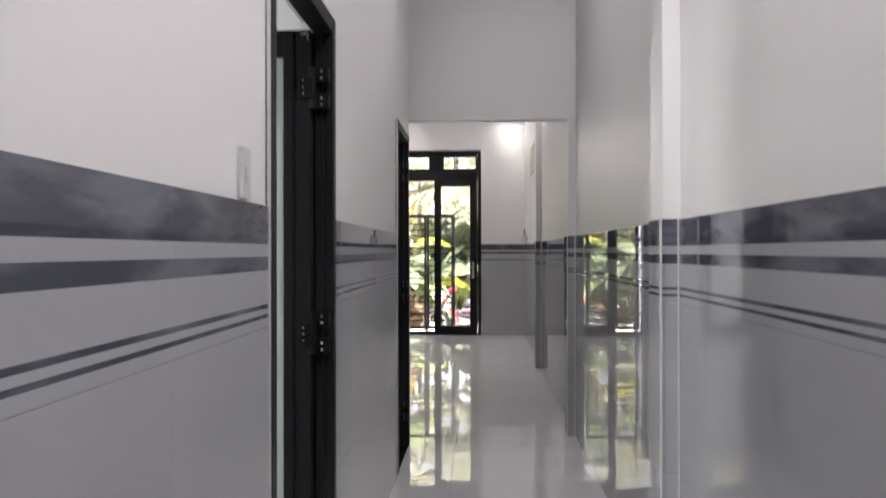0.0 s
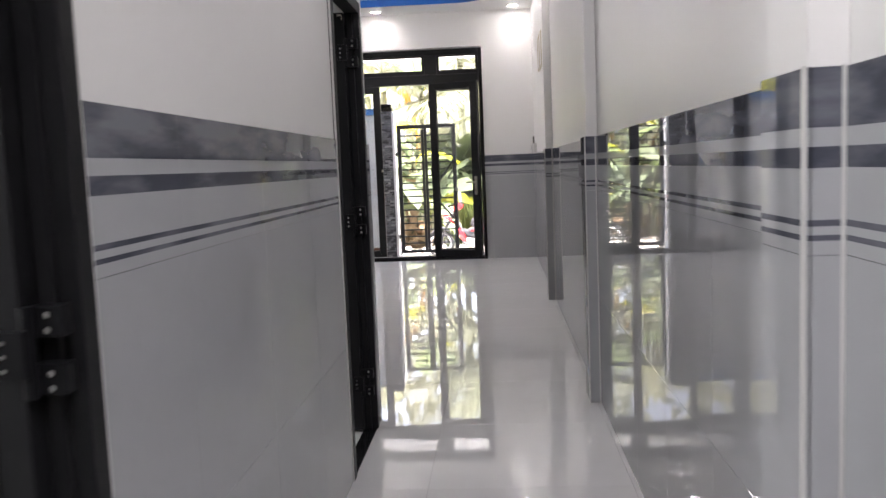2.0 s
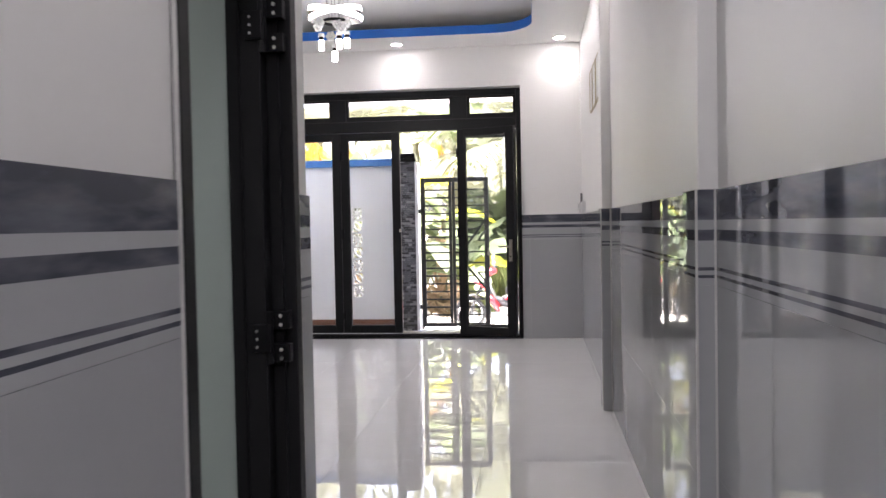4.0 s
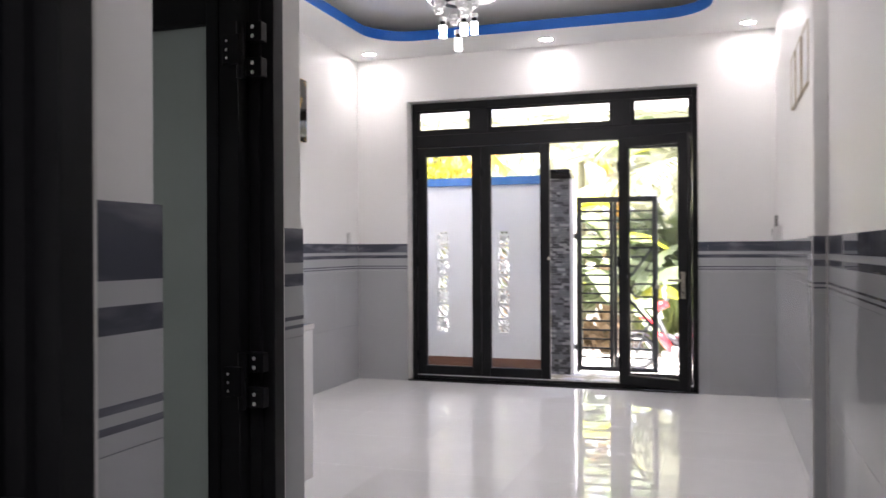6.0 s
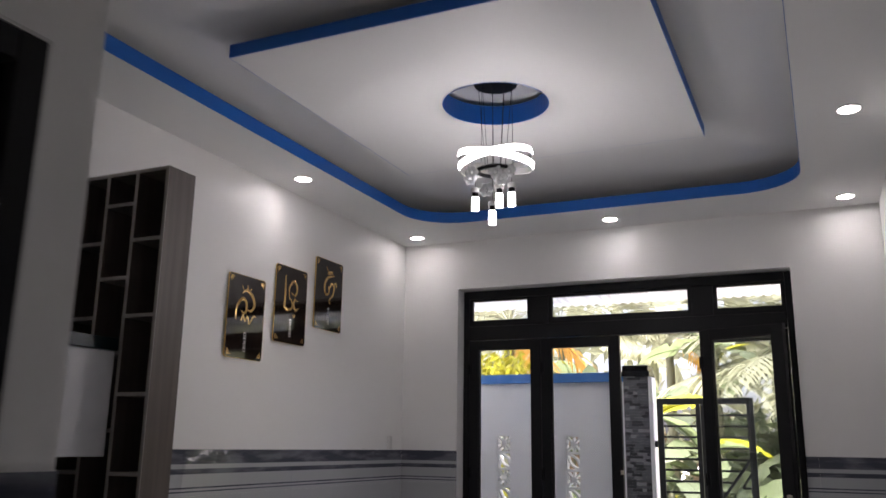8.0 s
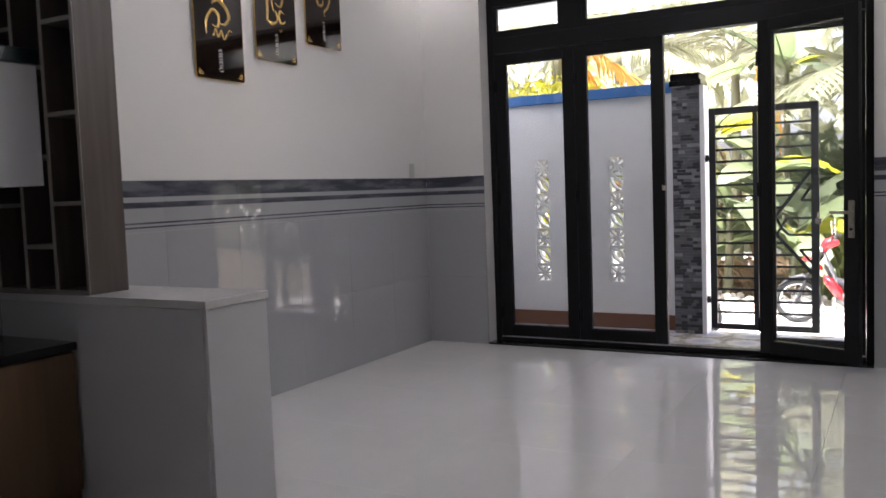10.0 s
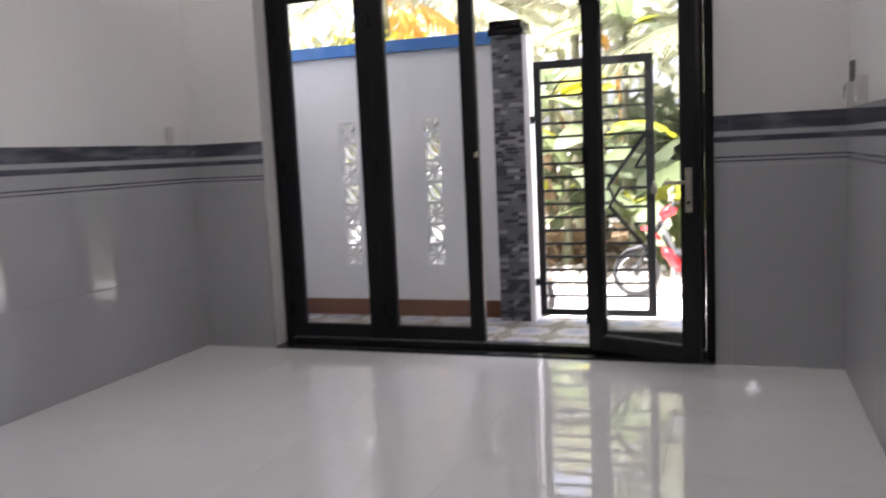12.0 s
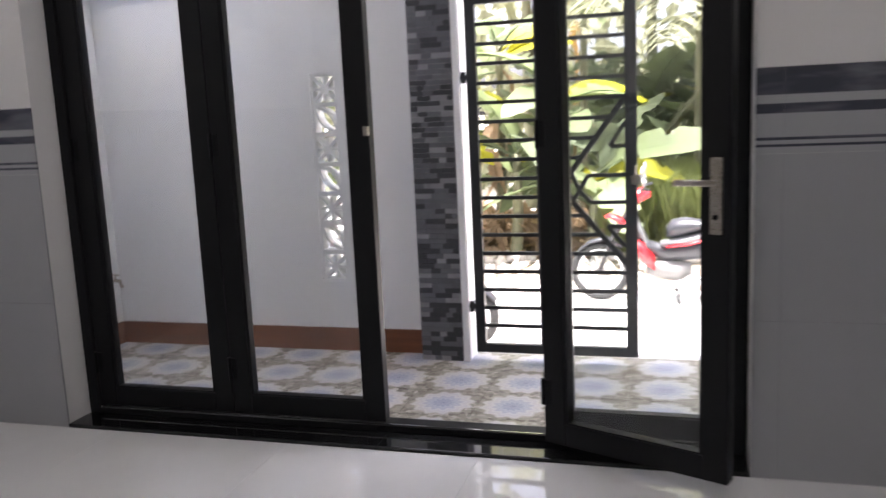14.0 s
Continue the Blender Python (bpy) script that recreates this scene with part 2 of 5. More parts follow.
def medallion_material(pitch):
    """The porch tile: blue-grey medallions on a cream and brown ground, one to each tile."""
    m = material("patterned_porch_tile", (0.4, 0.368, 0.32), 0.45, vary=0.2, scale=18, fine=60, bump=0.03)
    n, l = m.node_tree.nodes, m.node_tree.links
    b = n["Principled BSDF"]
    ground = b.inputs["Base Color"].links[0].from_socket
    co = n.new("ShaderNodeTexCoord")
    xyz = n.new("ShaderNodeSeparateXYZ")
    l.new(co.outputs["Object"], xyz.inputs[0])
    angle = n.new("ShaderNodeMath")
    angle.operation = "ARCTAN2"
    l.new(xyz.outputs["Y"], angle.inputs[0])
    l.new(xyz.outputs["X"], angle.inputs[1])
    wave = n.new("ShaderNodeMath")
    wave.operation = "MULTIPLY"
    wave.inputs[1].default_value = 12.0
    l.new(angle.outputs[0], wave.inputs[0])
    cosine = n.new("ShaderNodeMath")
    cosine.operation = "COSINE"
    l.new(wave.outputs[0], cosine.inputs[0])
    length = n.new("ShaderNodeVectorMath")
    length.operation = "LENGTH"
    l.new(co.outputs["Object"], length.inputs[0])
    petal = n.new("ShaderNodeMath")
    petal.operation = "MULTIPLY_ADD"
    petal.inputs[1].default_value = 0.011
    l.new(cosine.outputs[0], petal.inputs[0])
    geo, fray, frayed = n.new("ShaderNodeNewGeometry"), n.new("ShaderNodeTexNoise"), n.new("ShaderNodeMath")
    fray.inputs["Scale"].default_value, fray.inputs["Detail"].default_value = 60, 3
    l.new(geo.outputs["Position"], fray.inputs["Vector"])
    frayed.operation = "MULTIPLY_ADD"
    frayed.inputs[1].default_value = 0.018
    l.new(fray.outputs[0], frayed.inputs[0])
    l.new(length.outputs["Value"], frayed.inputs[2])
    l.new(frayed.outputs[0], petal.inputs[2])
    rings = n.new("ShaderNodeMapRange")
    rings.inputs["From Max"].default_value = pitch * 0.5
    l.new(petal.outputs[0], rings.inputs["Value"])
    ramp = n.new("ShaderNodeValToRGB")
    r = ramp.color_ramp
    r.elements[0].position, r.elements[0].color = 0.06, (0.16, 0.18, 0.256, 1)
    r.elements[1].position, r.elements[1].color = 0.16, (0.304, 0.32, 0.4, 1)
    for p, c in ((0.27, (0.216, 0.24, 0.32)), (0.40, (0.344, 0.36, 0.424)), (0.52, (0.288, 0.304, 0.368)), (0.62, (0.44, 0.432, 0.44)), (0.74, (0.384, 0.376, 0.384)), (0.84, (0.456, 0.44, 0.424)), (0.89, (0.352, 0.336, 0.304))):
        r.elements.new(p).color = (*c, 1)
    l.new(rings.outputs[0], ramp.inputs[0])
    edge = n.new("ShaderNodeMapRange")
    edge.inputs["From Min"].default_value, edge.inputs["From Max"].default_value = 0.9, 0.95
    l.new(rings.outputs[0], edge.inputs["Value"])
    blot = n.new("ShaderNodeTexVoronoi")
    blot.inputs["Scale"].default_value = 42
    l.new(geo.outputs["Position"], blot.inputs["Vector"])
    tone = n.new("ShaderNodeSeparateColor")
    l.new(blot.outputs["Color"], tone.inputs[0])
    gr = n.new("ShaderNodeValToRGB")
    g = gr.color_ramp
    g.elements[0].position, g.elements[0].color = 0.0, (0.104, 0.092, 0.068, 1)
    g.elements[1].position, g.elements[1].color = 1.0, (0.4, 0.368, 0.312, 1)
    for p, c in ((0.3, (0.168, 0.152, 0.112)), (0.5, (0.272, 0.248, 0.2)), (0.72, (0.192, 0.184, 0.144))):
        g.elements.new(p).color = (*c, 1)
    l.new(tone.outputs[0], gr.inputs[0])
    mix = n.new("ShaderNodeMix")
    mix.data_type = "RGBA"
    l.new(edge.outputs[0], mix.inputs["Factor"])
    l.new(ramp.outputs[0], mix.inputs["A"])
    l.new(gr.outputs[0], mix.inputs["B"])
    l.new(mix.outputs["Result"], b.inputs["Base Color"])
    return m


BORDER = border_material()
PORCH_PITCH = 0.345
PORCH = medallion_material(PORCH_PITCH)
MOSAIC = [material("grey_stone_strip_" + k, c, 0.55, vary=0.2, scale=14, fine=70, bump=0.15, random_tint=0.15) for k, c in (("dark", (0.04, 0.041, 0.045)), ("mid", (0.12, 0.122, 0.134)), ("pale", (0.25, 0.252, 0.26)))]


# ---- building blocks ----
def box(bm, x0, y0, z0, x1, y1, z1, bevel=0.0, turn=None):
    made = bmesh.ops.create_cube(bm, size=1.0, matrix=Matrix.LocRotScale(((x0 + x1) / 2, (y0 + y1) / 2, (z0 + z1) / 2), None, (abs(x1 - x0), abs(y1 - y0), abs(z1 - z0))))
    if bevel:
        edges = list({e for v in made["verts"] for e in v.link_edges})
        made = bmesh.ops.bevel(bm, geom=edges, offset=bevel, segments=2, profile=0.6, affect="EDGES")
    if turn is not None:
        bmesh.ops.transform(bm, matrix=turn, verts=made["verts"])
    return bm


def rod(bm, a, b, r0, r1=None, sides=12, caps=True):
    a, b = Vector(a), Vector(b)
    d = b - a
    m = Matrix.Translation((a + b) / 2) @ d.to_track_quat("Z", "Y").to_matrix().to_4x4()
    bmesh.ops.create_cone(bm, cap_ends=caps, segments=sides, radius1=r0, radius2=r0 if r1 is None else r1, depth=d.length, matrix=m)
    return bm


def ball(bm, place, r, squash=(1, 1, 1), detail=8):
    bmesh.ops.create_uvsphere(bm, u_segments=detail * 2, v_segments=detail, radius=r, matrix=Matrix.LocRotScale(place, None, squash))
    return bm


def torus(bm, centre, axis_m, R, r, n=32, k=10, arc=1.0):
    rings = []
    for i in range(n + (arc < 1)):
        a = 2 * math.pi * arc * i / n
        ring = []
        for j in range(k):
            b = 2 * math.pi * j / k
            p = Vector(((R + r * math.cos(b)) * math.cos(a), (R + r * math.cos(b)) * math.sin(a), r * math.sin(b)))
            ring.append(bm.verts.new(Vector(centre) + axis_m @ p))
        rings.append(ring)
    for i in range(n):
        p, q = rings[i], rings[(i + 1) % len(rings)]
        for j in range(k):
            bm.faces.new((p[j], q[j], q[(j + 1) % k], p[(j + 1) % k]))
    return bm


def mesh_of(name, bm, mat, smooth=False):
    me = bpy.data.meshes.new(name)
    bmesh.ops.recalc_face_normals(bm, faces=bm.faces)
    bm.to_mesh(me)
    bm.free()
    for mm in (mat if isinstance(mat, (list, tuple)) else [mat]):
        me.materials.append(mm)
    if smooth:
        for p in me.polygons:
            p.use_smooth = True
    return me


def part(name, bm, mat, parent=None, label="", smooth=False):
    ob = new(name, mesh_of(name, bm, mat, smooth))
    ob.parent = parent
    return tagged(ob, label)


def boxes(name, mat, parent, *rows, bevel=0.0, label=""):
    bm = bmesh.new()
    for row in rows:
        box(bm, *row, bevel=bevel)
    return part(name, bm, mat, parent, label)


def thing(name, place, label, category, group="", kind="", turn=0.0):
    ob = new(name)
    ob.empty_display_size = 0.1
    ob.matrix_basis = pose(*place, 0, 0, turn)
    return tagged(ob, label, category, group, kind)


def structure(name, mat, label, category, *rows):
    return tagged(boxes(name, mat, None, *rows), label, category, "", "structure")


# ---- the house's structure ----
TOP = 3.50           # upper ceiling
SOFFIT = 3.27       # lowered ceiling round the living room
LEFT, RIGHT = 0.0, 1.13     # tile faces of the corridor
WEST, FRONT = -2.883, 12.36  # tile faces of the living room
SKIN = 0.008

OUT = 12.66          # outer face of the front wall
OPEN0, OPEN1 = -2.345, 0.474  # the front doorway
RECESS, MOUTH, KITCHEN, HEADER = -0.387, 5.287, 6.385, 5.495  # recess wall face, end of the corridor, kitchen wall face, header

wall_left = structure("wall_left", PAINT, "white painted corridor wall with grey tiles below", "wall",
    (-0.11, -3.0, 0, -SKIN, 1.58, TOP), (-0.11, 1.58, 2.04, -SKIN, 2.42, TOP), (-0.11, 2.42, 0, -SKIN, 4.445, TOP),
    (-0.11, 4.445, 2.04, -SKIN, 5.175, TOP), (-0.11, 5.175, 0, -SKIN, MOUTH, TOP))
wall_step = structure("wall_step", PAINT, "short white wall end beside the doorway recess", "wall", (RECESS - 0.01, MOUTH - 0.09, 0, -0.112, MOUTH, TOP))
wall_recess = structure("wall_recess", PAINT, "white painted wall with a doorway and grey tiles", "wall",
    (RECESS - 0.11, MOUTH + 0.002, 0, RECESS - SKIN, 5.47, TOP), (RECESS - 0.11, 5.47, 2.01, RECESS - SKIN, 6.275, TOP), (RECESS - 0.11, 6.275, 0, RECESS - SKIN, KITCHEN, TOP))
wall_kitchen = structure("wall_kitchen", PAINT, "white painted wall at the end of the kitchen", "wall", (-3.03, KITCHEN - 0.11, 0, RECESS - 0.112, KITCHEN, TOP))
wall_right = structure("wall_right", PAINT, "long white painted side wall with grey tiles below", "wall", (RIGHT + SKIN, -3.0, 0, 1.25, OUT, TOP))
wall_west = structure("wall_west", PAINT, "white painted living room wall with grey tiles below", "wall", (-3.03, KITCHEN + 0.002, 0, WEST - SKIN, OUT, TOP))
wall_front = structure("wall_front", PAINT, "white painted front wall round the folding doors", "wall",
    (WEST - SKIN + 0.002, FRONT + SKIN, 0, OPEN0, OUT, TOP), (OPEN0, FRONT + SKIN, 2.822, OPEN1, OUT, TOP), (OPEN1, FRONT + SKIN, 0, RIGHT + SKIN - 0.002, OUT, TOP))
wall_back = structure("wall_back", PAINT, "plain white wall at the end of the corridor", "wall",
    (-0.006, -3.12, 0, 1.136, -3.0, TOP))
wall_header = structure("wall_header", PAINT, "white painted header wall over the corridor mouth", "wall", (RECESS - 0.004, HEADER, 2.195, RIGHT + 0.006, HEADER + 0.10, TOP))
# the three openings by the room lamps are made-up windows, out of view
wall_rooms = structure("wall_rooms", PAINT, "plain white walls of the side rooms", "wall",
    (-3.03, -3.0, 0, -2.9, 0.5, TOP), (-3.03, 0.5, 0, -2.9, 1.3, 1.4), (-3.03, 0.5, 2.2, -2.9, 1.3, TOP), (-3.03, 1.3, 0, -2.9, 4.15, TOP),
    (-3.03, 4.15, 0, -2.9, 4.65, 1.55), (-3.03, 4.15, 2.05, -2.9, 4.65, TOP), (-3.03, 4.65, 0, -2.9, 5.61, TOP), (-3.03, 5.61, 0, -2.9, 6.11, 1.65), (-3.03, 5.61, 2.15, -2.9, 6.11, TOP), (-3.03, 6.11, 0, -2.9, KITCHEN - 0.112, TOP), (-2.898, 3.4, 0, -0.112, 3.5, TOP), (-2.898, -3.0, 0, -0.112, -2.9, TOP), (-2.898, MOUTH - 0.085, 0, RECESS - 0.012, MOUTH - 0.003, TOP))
floor = structure("floor", GROUT, "light grey grout bed under polished floor tiles", "floor", (-3.03, -3.12, -0.15, 1.25, FRONT, -0.006))
# the two openings are made up to hold the corridor's added lamps
ceiling = structure("ceiling", CEILING, "white painted upper ceiling", "ceiling", (-3.05, -3.14, TOP, 1.27, -0.11, TOP + 0.12), (-3.05, -0.11, TOP, 0.15, 1.31, TOP + 0.12), (0.97, -0.11, TOP, 1.27, 1.31, TOP + 0.12), (-3.05, 1.31, TOP, 1.27, 3.4, TOP + 0.12), (-3.05, 3.4, TOP, 0.60, 4.1, TOP + 0.12), (1.1, 3.4, TOP, 1.27, 4.1, TOP + 0.12), (-3.05, 4.1, TOP, 1.27, OUT + 0.015, TOP + 0.12))


def pilaster(name, y0, y1, out):
    return structure(name, PAINT, "shallow white pilaster with grey tiles on its lower part", "pilaster", (RIGHT - out + SKIN, y0 + SKIN, 0, RIGHT + SKIN - 0.001, y1 - SKIN, TOP if y0 < 5.5 else SOFFIT - 0.002))


PILASTERS = [(pilaster("pilaster", y0, y1, out), y0, y1, out) for y0, y1, out in ((2.45, 2.65, 0.06), (5.488, 5.70, 0.056), (8.80, 9.02, 0.066))]


for wall, y0, y1, out in PILASTERS:
    for x in (RIGHT - out - 0.003, RIGHT - 0.007):
        boxes("edge_bead", PLASTIC, wall, (x, y0 - 0.003, 0.001, x + 0.006, y0 + 0.006, 1.386), label="pale sealing strip")


def rounded(x0, y0, x1, y1, r, n=10):
    pts = []
    for cx, cy, a0 in ((x1 - r, y1 - r, 0), (x0 + r, y1 - r, 90), (x0 + r, y0 + r, 180), (x1 - r, y0 + r, 270)):
        for i in range(n + 1):
            a = radians(a0 + 90 * i / n)
            pts.append((cx + r * math.cos(a), cy + r * math.sin(a)))
    return pts


def slab_with_hole(outer, inner, z0, z1):
    bm = bmesh.new()
    edges = []
    for loop in (outer, inner):
        vs = [bm.verts.new((x, y, z0)) for x, y in loop]
        edges += [bm.edges.new((vs[i], vs[(i + 1) % len(vs)])) for i in range(len(vs))]
    bmesh.ops.triangle_fill(bm, use_beauty=True, edges=edges)
    up = bmesh.ops.extrude_face_region(bm, geom=list(bm.faces))
    bmesh.ops.translate(bm, vec=(0, 0, z1 - z0), verts=[v for v in up["geom"] if isinstance(v, bmesh.types.BMVert)])
    return bm


def band(loop, out, z0, z1):
    """A thin upright strip along a closed line; out: its thickness to the loop's inside."""
    bm = bmesh.new()
    cx, cy = sum(p[0] for p in loop) / len(loop), sum(p[1] for p in loop) / len(loop)
    rows = []
    for x, y in loop:
        d = Vector((cx - x, cy - y)).normalized() * out
        rows.append([bm.verts.new((x, y, z0)), bm.verts.new((x + d.x, y + d.y, z0)), bm.verts.new((x + d.x, y + d.y, z1)), bm.verts.new((x, y, z1))])
    for i, a in enumerate(rows):
        b = rows[(i + 1) % len(rows)]
        for j in range(4):
            bm.faces.new((a[j], b[j], b[(j + 1) % 4], a[(j + 1) % 4]))
    return bm


COVE = rounded(-2.40, 7.40, 0.615, 11.74, 0.42)
soffit = part("ceiling_soffit", slab_with_hole([(WEST - SKIN, HEADER + 0.105), (RIGHT + SKIN, HEADER + 0.105), (RIGHT + SKIN, FRONT + SKIN), (WEST - SKIN, FRONT + SKIN)], COVE, SOFFIT, SOFFIT + 0.085), CEILING)
tagged(soffit, "white lowered ceiling border with a rounded opening", "ceiling", "", "structure")
cove_trim = tagged(part("trim", band(COVE, 0.004, SOFFIT - 0.003, SOFFIT + 0.088), BLUE), "blue painted edge of the ceiling opening", "trim", "", "structure")
PX0, PX1, PY0, PY1, PZ = -2.004, 0.08, 8.60, 10.645, 3.35
HOLE = [(-0.958 + 0.308 * math.cos(2 * math.pi * i / 48), 9.68 + 0.308 * math.sin(2 * math.pi * i / 48)) for i in range(48)]
plate = tagged(part("ceiling_panel", slab_with_hole([(PX0, PY0), (PX1, PY0), (PX1, PY1), (PX0, PY1)], HOLE, PZ, PZ + 0.07), CEILING), "white dropped ceiling panel with a round opening", "ceiling panel", "", "structure")
plate_rim = bmesh.new()
for a in ((PX0 - 0.004, PY0 - 0.004, PZ + 0.001, PX1 + 0.004, PY0, PZ + 0.073), (PX0 - 0.004, PY1, PZ + 0.001, PX1 + 0.004, PY1 + 0.004, PZ + 0.073),
          (PX0 - 0.004, PY0 + 0.0005, PZ + 0.001, PX0, PY1 - 0.0005, PZ + 0.073), (PX1, PY0 + 0.0005, PZ + 0.001, PX1 + 0.004, PY1 - 0.0005, PZ + 0.073)):
    box(plate_rim, *a)
part("rim", plate_rim, BLUE, plate, "blue painted edge")
part("collar", band(HOLE, 0.004, PZ - 0.002, PZ + 0.12), BLUE, plate, "blue painted round recess")
boxes("hanger", CEILING, plate, (-1.5, 9.0, PZ + 0.071, -1.35, 10.3, TOP), (-0.5, 9.0, PZ + 0.071, -0.35, 10.3, TOP))


# ---- front doors ----
FY = 12.505     # front face of the aluminium frame
front_frame = thing("folding_door_frame", (-0.92, FY, 0), "black aluminium folding door frame with glazed transom", "door frame", "", "structure")


def local(rows, x=0.92, y=-FY, z=0.0):
    return [(a[0] + x, a[1] + y, a[2] + z, a[3] + x, a[4] + y, a[5] + z) for a in rows]


JAMB0, JAMB1 = OPEN0 + 0.052, OPEN1 - 0.053
for row in ((OPEN0 + 0.002, FY, 0.016, JAMB0, FY + 0.10, 2.82), (JAMB1, FY, 0.016, OPEN1 - 0.002, FY + 0.10, 2.82)):
    boxes("jamb", BLACK_METAL, front_frame, *local([row]), bevel=0.004)
boxes("head", BLACK_METAL, front_frame, *local([(JAMB0 + 0.001, FY, 2.745, JAMB1 - 0.001, FY + 0.10, 2.82)]), bevel=0.004)
boxes("sill_track", BLACK_METAL, front_frame, *local([(JAMB0 + 0.001, FY + 0.004, 0.015, JAMB1 - 0.001, FY + 0.10, 0.04)]), bevel=0.003)
boxes("track_strip", CHROME, front_frame, *local([(JAMB0 + 0.001, FY + 0.008, 0.0402, JAMB1 - 0.001, FY + 0.014, 0.046)]))
boxes("transom_rail", BLACK_METAL, front_frame, *local([(JAMB0 + 0.001, FY, 2.365, JAMB1 - 0.001, FY + 0.10, 2.49)]), bevel=0.004)
for x0, x1 in ((-1.699, -1.534), (-0.301, -0.133)):
    boxes("mullion", BLACK_METAL, front_frame, *local([(x0, FY + 0.001, 2.491, x1, FY + 0.099, 2.744)]), bevel=0.004)
for x0, x1 in ((JAMB0 + 0.001, -1.70), (-1.533, -0.302), (-0.132, JAMB1 - 0.001)):
    boxes("transom_sash", BLACK_METAL, front_frame, *local([(x0, FY + 0.012, 2.492, x1, FY + 0.055, 2.548), (x0, FY + 0.012, 2.724, x1, FY + 0.055, 2.743),
        (x0, FY + 0.013, 2.548, x0 + 0.032, FY + 0.054, 2.724), (x1 - 0.032, FY + 0.013, 2.548, x1, FY + 0.054, 2.724)]), bevel=0.0)
    pane = boxes("pane", GLASS, front_frame, *local([(x0 + 0.03, FY + 0.03, 2.546, x1 - 0.03, FY + 0.036, 2.726)]))
    pane.visible_shadow = False


def glazed_leaf(name, x, y, turn, width, label, handle=False):
    """A tall glazed leaf; its own x runs along its width from the hinge side, y through its thickness."""
    leaf = thing(name, (x, y, 0), label, "door", "folding door leaves", "structure", turn)
    h0, h1, s = 0.05, 2.36, 0.085
    for a, b in ((0.0, s), (width - s, width)):
        boxes("stile", BLACK_METAL, leaf, (a, 0, h0, b, 0.052, h1), bevel=0.004)
    boxes("bottom_rail", BLACK_METAL, leaf, (s, 0.001, h0, width - s, 0.051, 0.134), bevel=0.004)
    boxes("top_rail", BLACK_METAL, leaf, (s, 0.001, 2.285, width - s, 0.051, h1), bevel=0.004)
    boxes("bead", BLACK_METAL, leaf, (s, 0.006, 0.134, s + 0.012, 0.046, 2.285), (width - s - 0.012, 0.006, 0.134, width - s, 0.046, 2.285), (s + 0.012, 0.006, 0.134, width - s - 0.012, 0.046, 0.14), (s + 0.012, 0.006, 2.273, width - s - 0.012, 0.046, 2.285))
    pane = boxes("pane", GLASS, leaf, (s + 0.008, 0.022, 0.135, width - s - 0.008, 0.030, 2.278))
    pane.visible_shadow = False
    for z in (0.25, 1.2, 2.1):
        bm = bmesh.new()
        rod(bm, (0.0, -0.006, z - 0.05), (0.0, -0.006, z + 0.05), 0.008)
        box(bm, 0.0, -0.004, z - 0.045, 0.03, 0.0, z + 0.045)
        part("hinge", bm, BLACK_PART, leaf)
    if handle:
        bm = bmesh.new()
        box(bm, width - 0.062, -0.012, 0.875, width - 0.022, 0.0, 1.115, bevel=0.005)
        plate_ob = part("handle_plate", bm, STEEL, leaf, "brushed steel lock plate")
        bm = bmesh.new()
        rod(bm, (width - 0.042, -0.012, 1.038), (width - 0.042, -0.05, 1.038), 0.009)
        box(bm, width - 0.165, -0.058, 1.029, width - 0.03, -0.042, 1.049, bevel=0.005)
        part("lever", bm, STEEL, plate_ob)
        bm = bmesh.new()
        rod(bm, (width - 0.042, -0.013, 0.93), (width - 0.042, -0.017, 0.93), 0.009)
        part("keyhole", bm, BLACK_PART, plate_ob)
        boxes("edge_lock", BLACK_PART, leaf, (width, 0.012, 0.86, width + 0.003, 0.04, 1.18))
    return leaf


LEAF_Y = FY + 0.016
glazed_leaf("door_leaf", JAMB0 + 0.002, LEAF_Y, 0, 0.677, "closed black aluminium leaf with clear glass")
glazed_leaf("door_leaf", -1.611, LEAF_Y, 0, 0.694, "closed black aluminium leaf with clear glass at the opening")
glazed_leaf("door_leaf", -0.246, LEAF_Y, 0, 0.664, "closed black aluminium leaf with clear glass behind a folded leaf")
HINGE, TIP = (-0.246, 12.43), (0.394, 12.163)
glazed_leaf("door_leaf", *HINGE, math.degrees(math.atan2(TIP[1] - HINGE[1], TIP[0] - HINGE[0])), 0.69, "folded-back black glazed leaf with a steel lever handle", handle=True)
catch = boxes("door_catch", STEEL, None, (-0.936, LEAF_Y - 0.022, 1.215, -0.915, LEAF_Y + 0.004, 1.25), bevel=0.004)
tagged(catch, "small steel catch on the edge of a glazed leaf", "door catch")

threshold = thing("threshold", (-0.92, FRONT, 0), "black granite threshold slabs under the folding doors", "threshold", "", "structure")
for a, b in ((OPEN0 + 0.001, -1.75), (-1.748, -0.9), (-0.898, -0.16), (-0.158, OPEN1 - 0.001)):
    boxes("slab", STONE, threshold, (a + 0.92, 0.002, -0.1, b + 0.92, OUT - FRONT, 0.014), bevel=0.002)


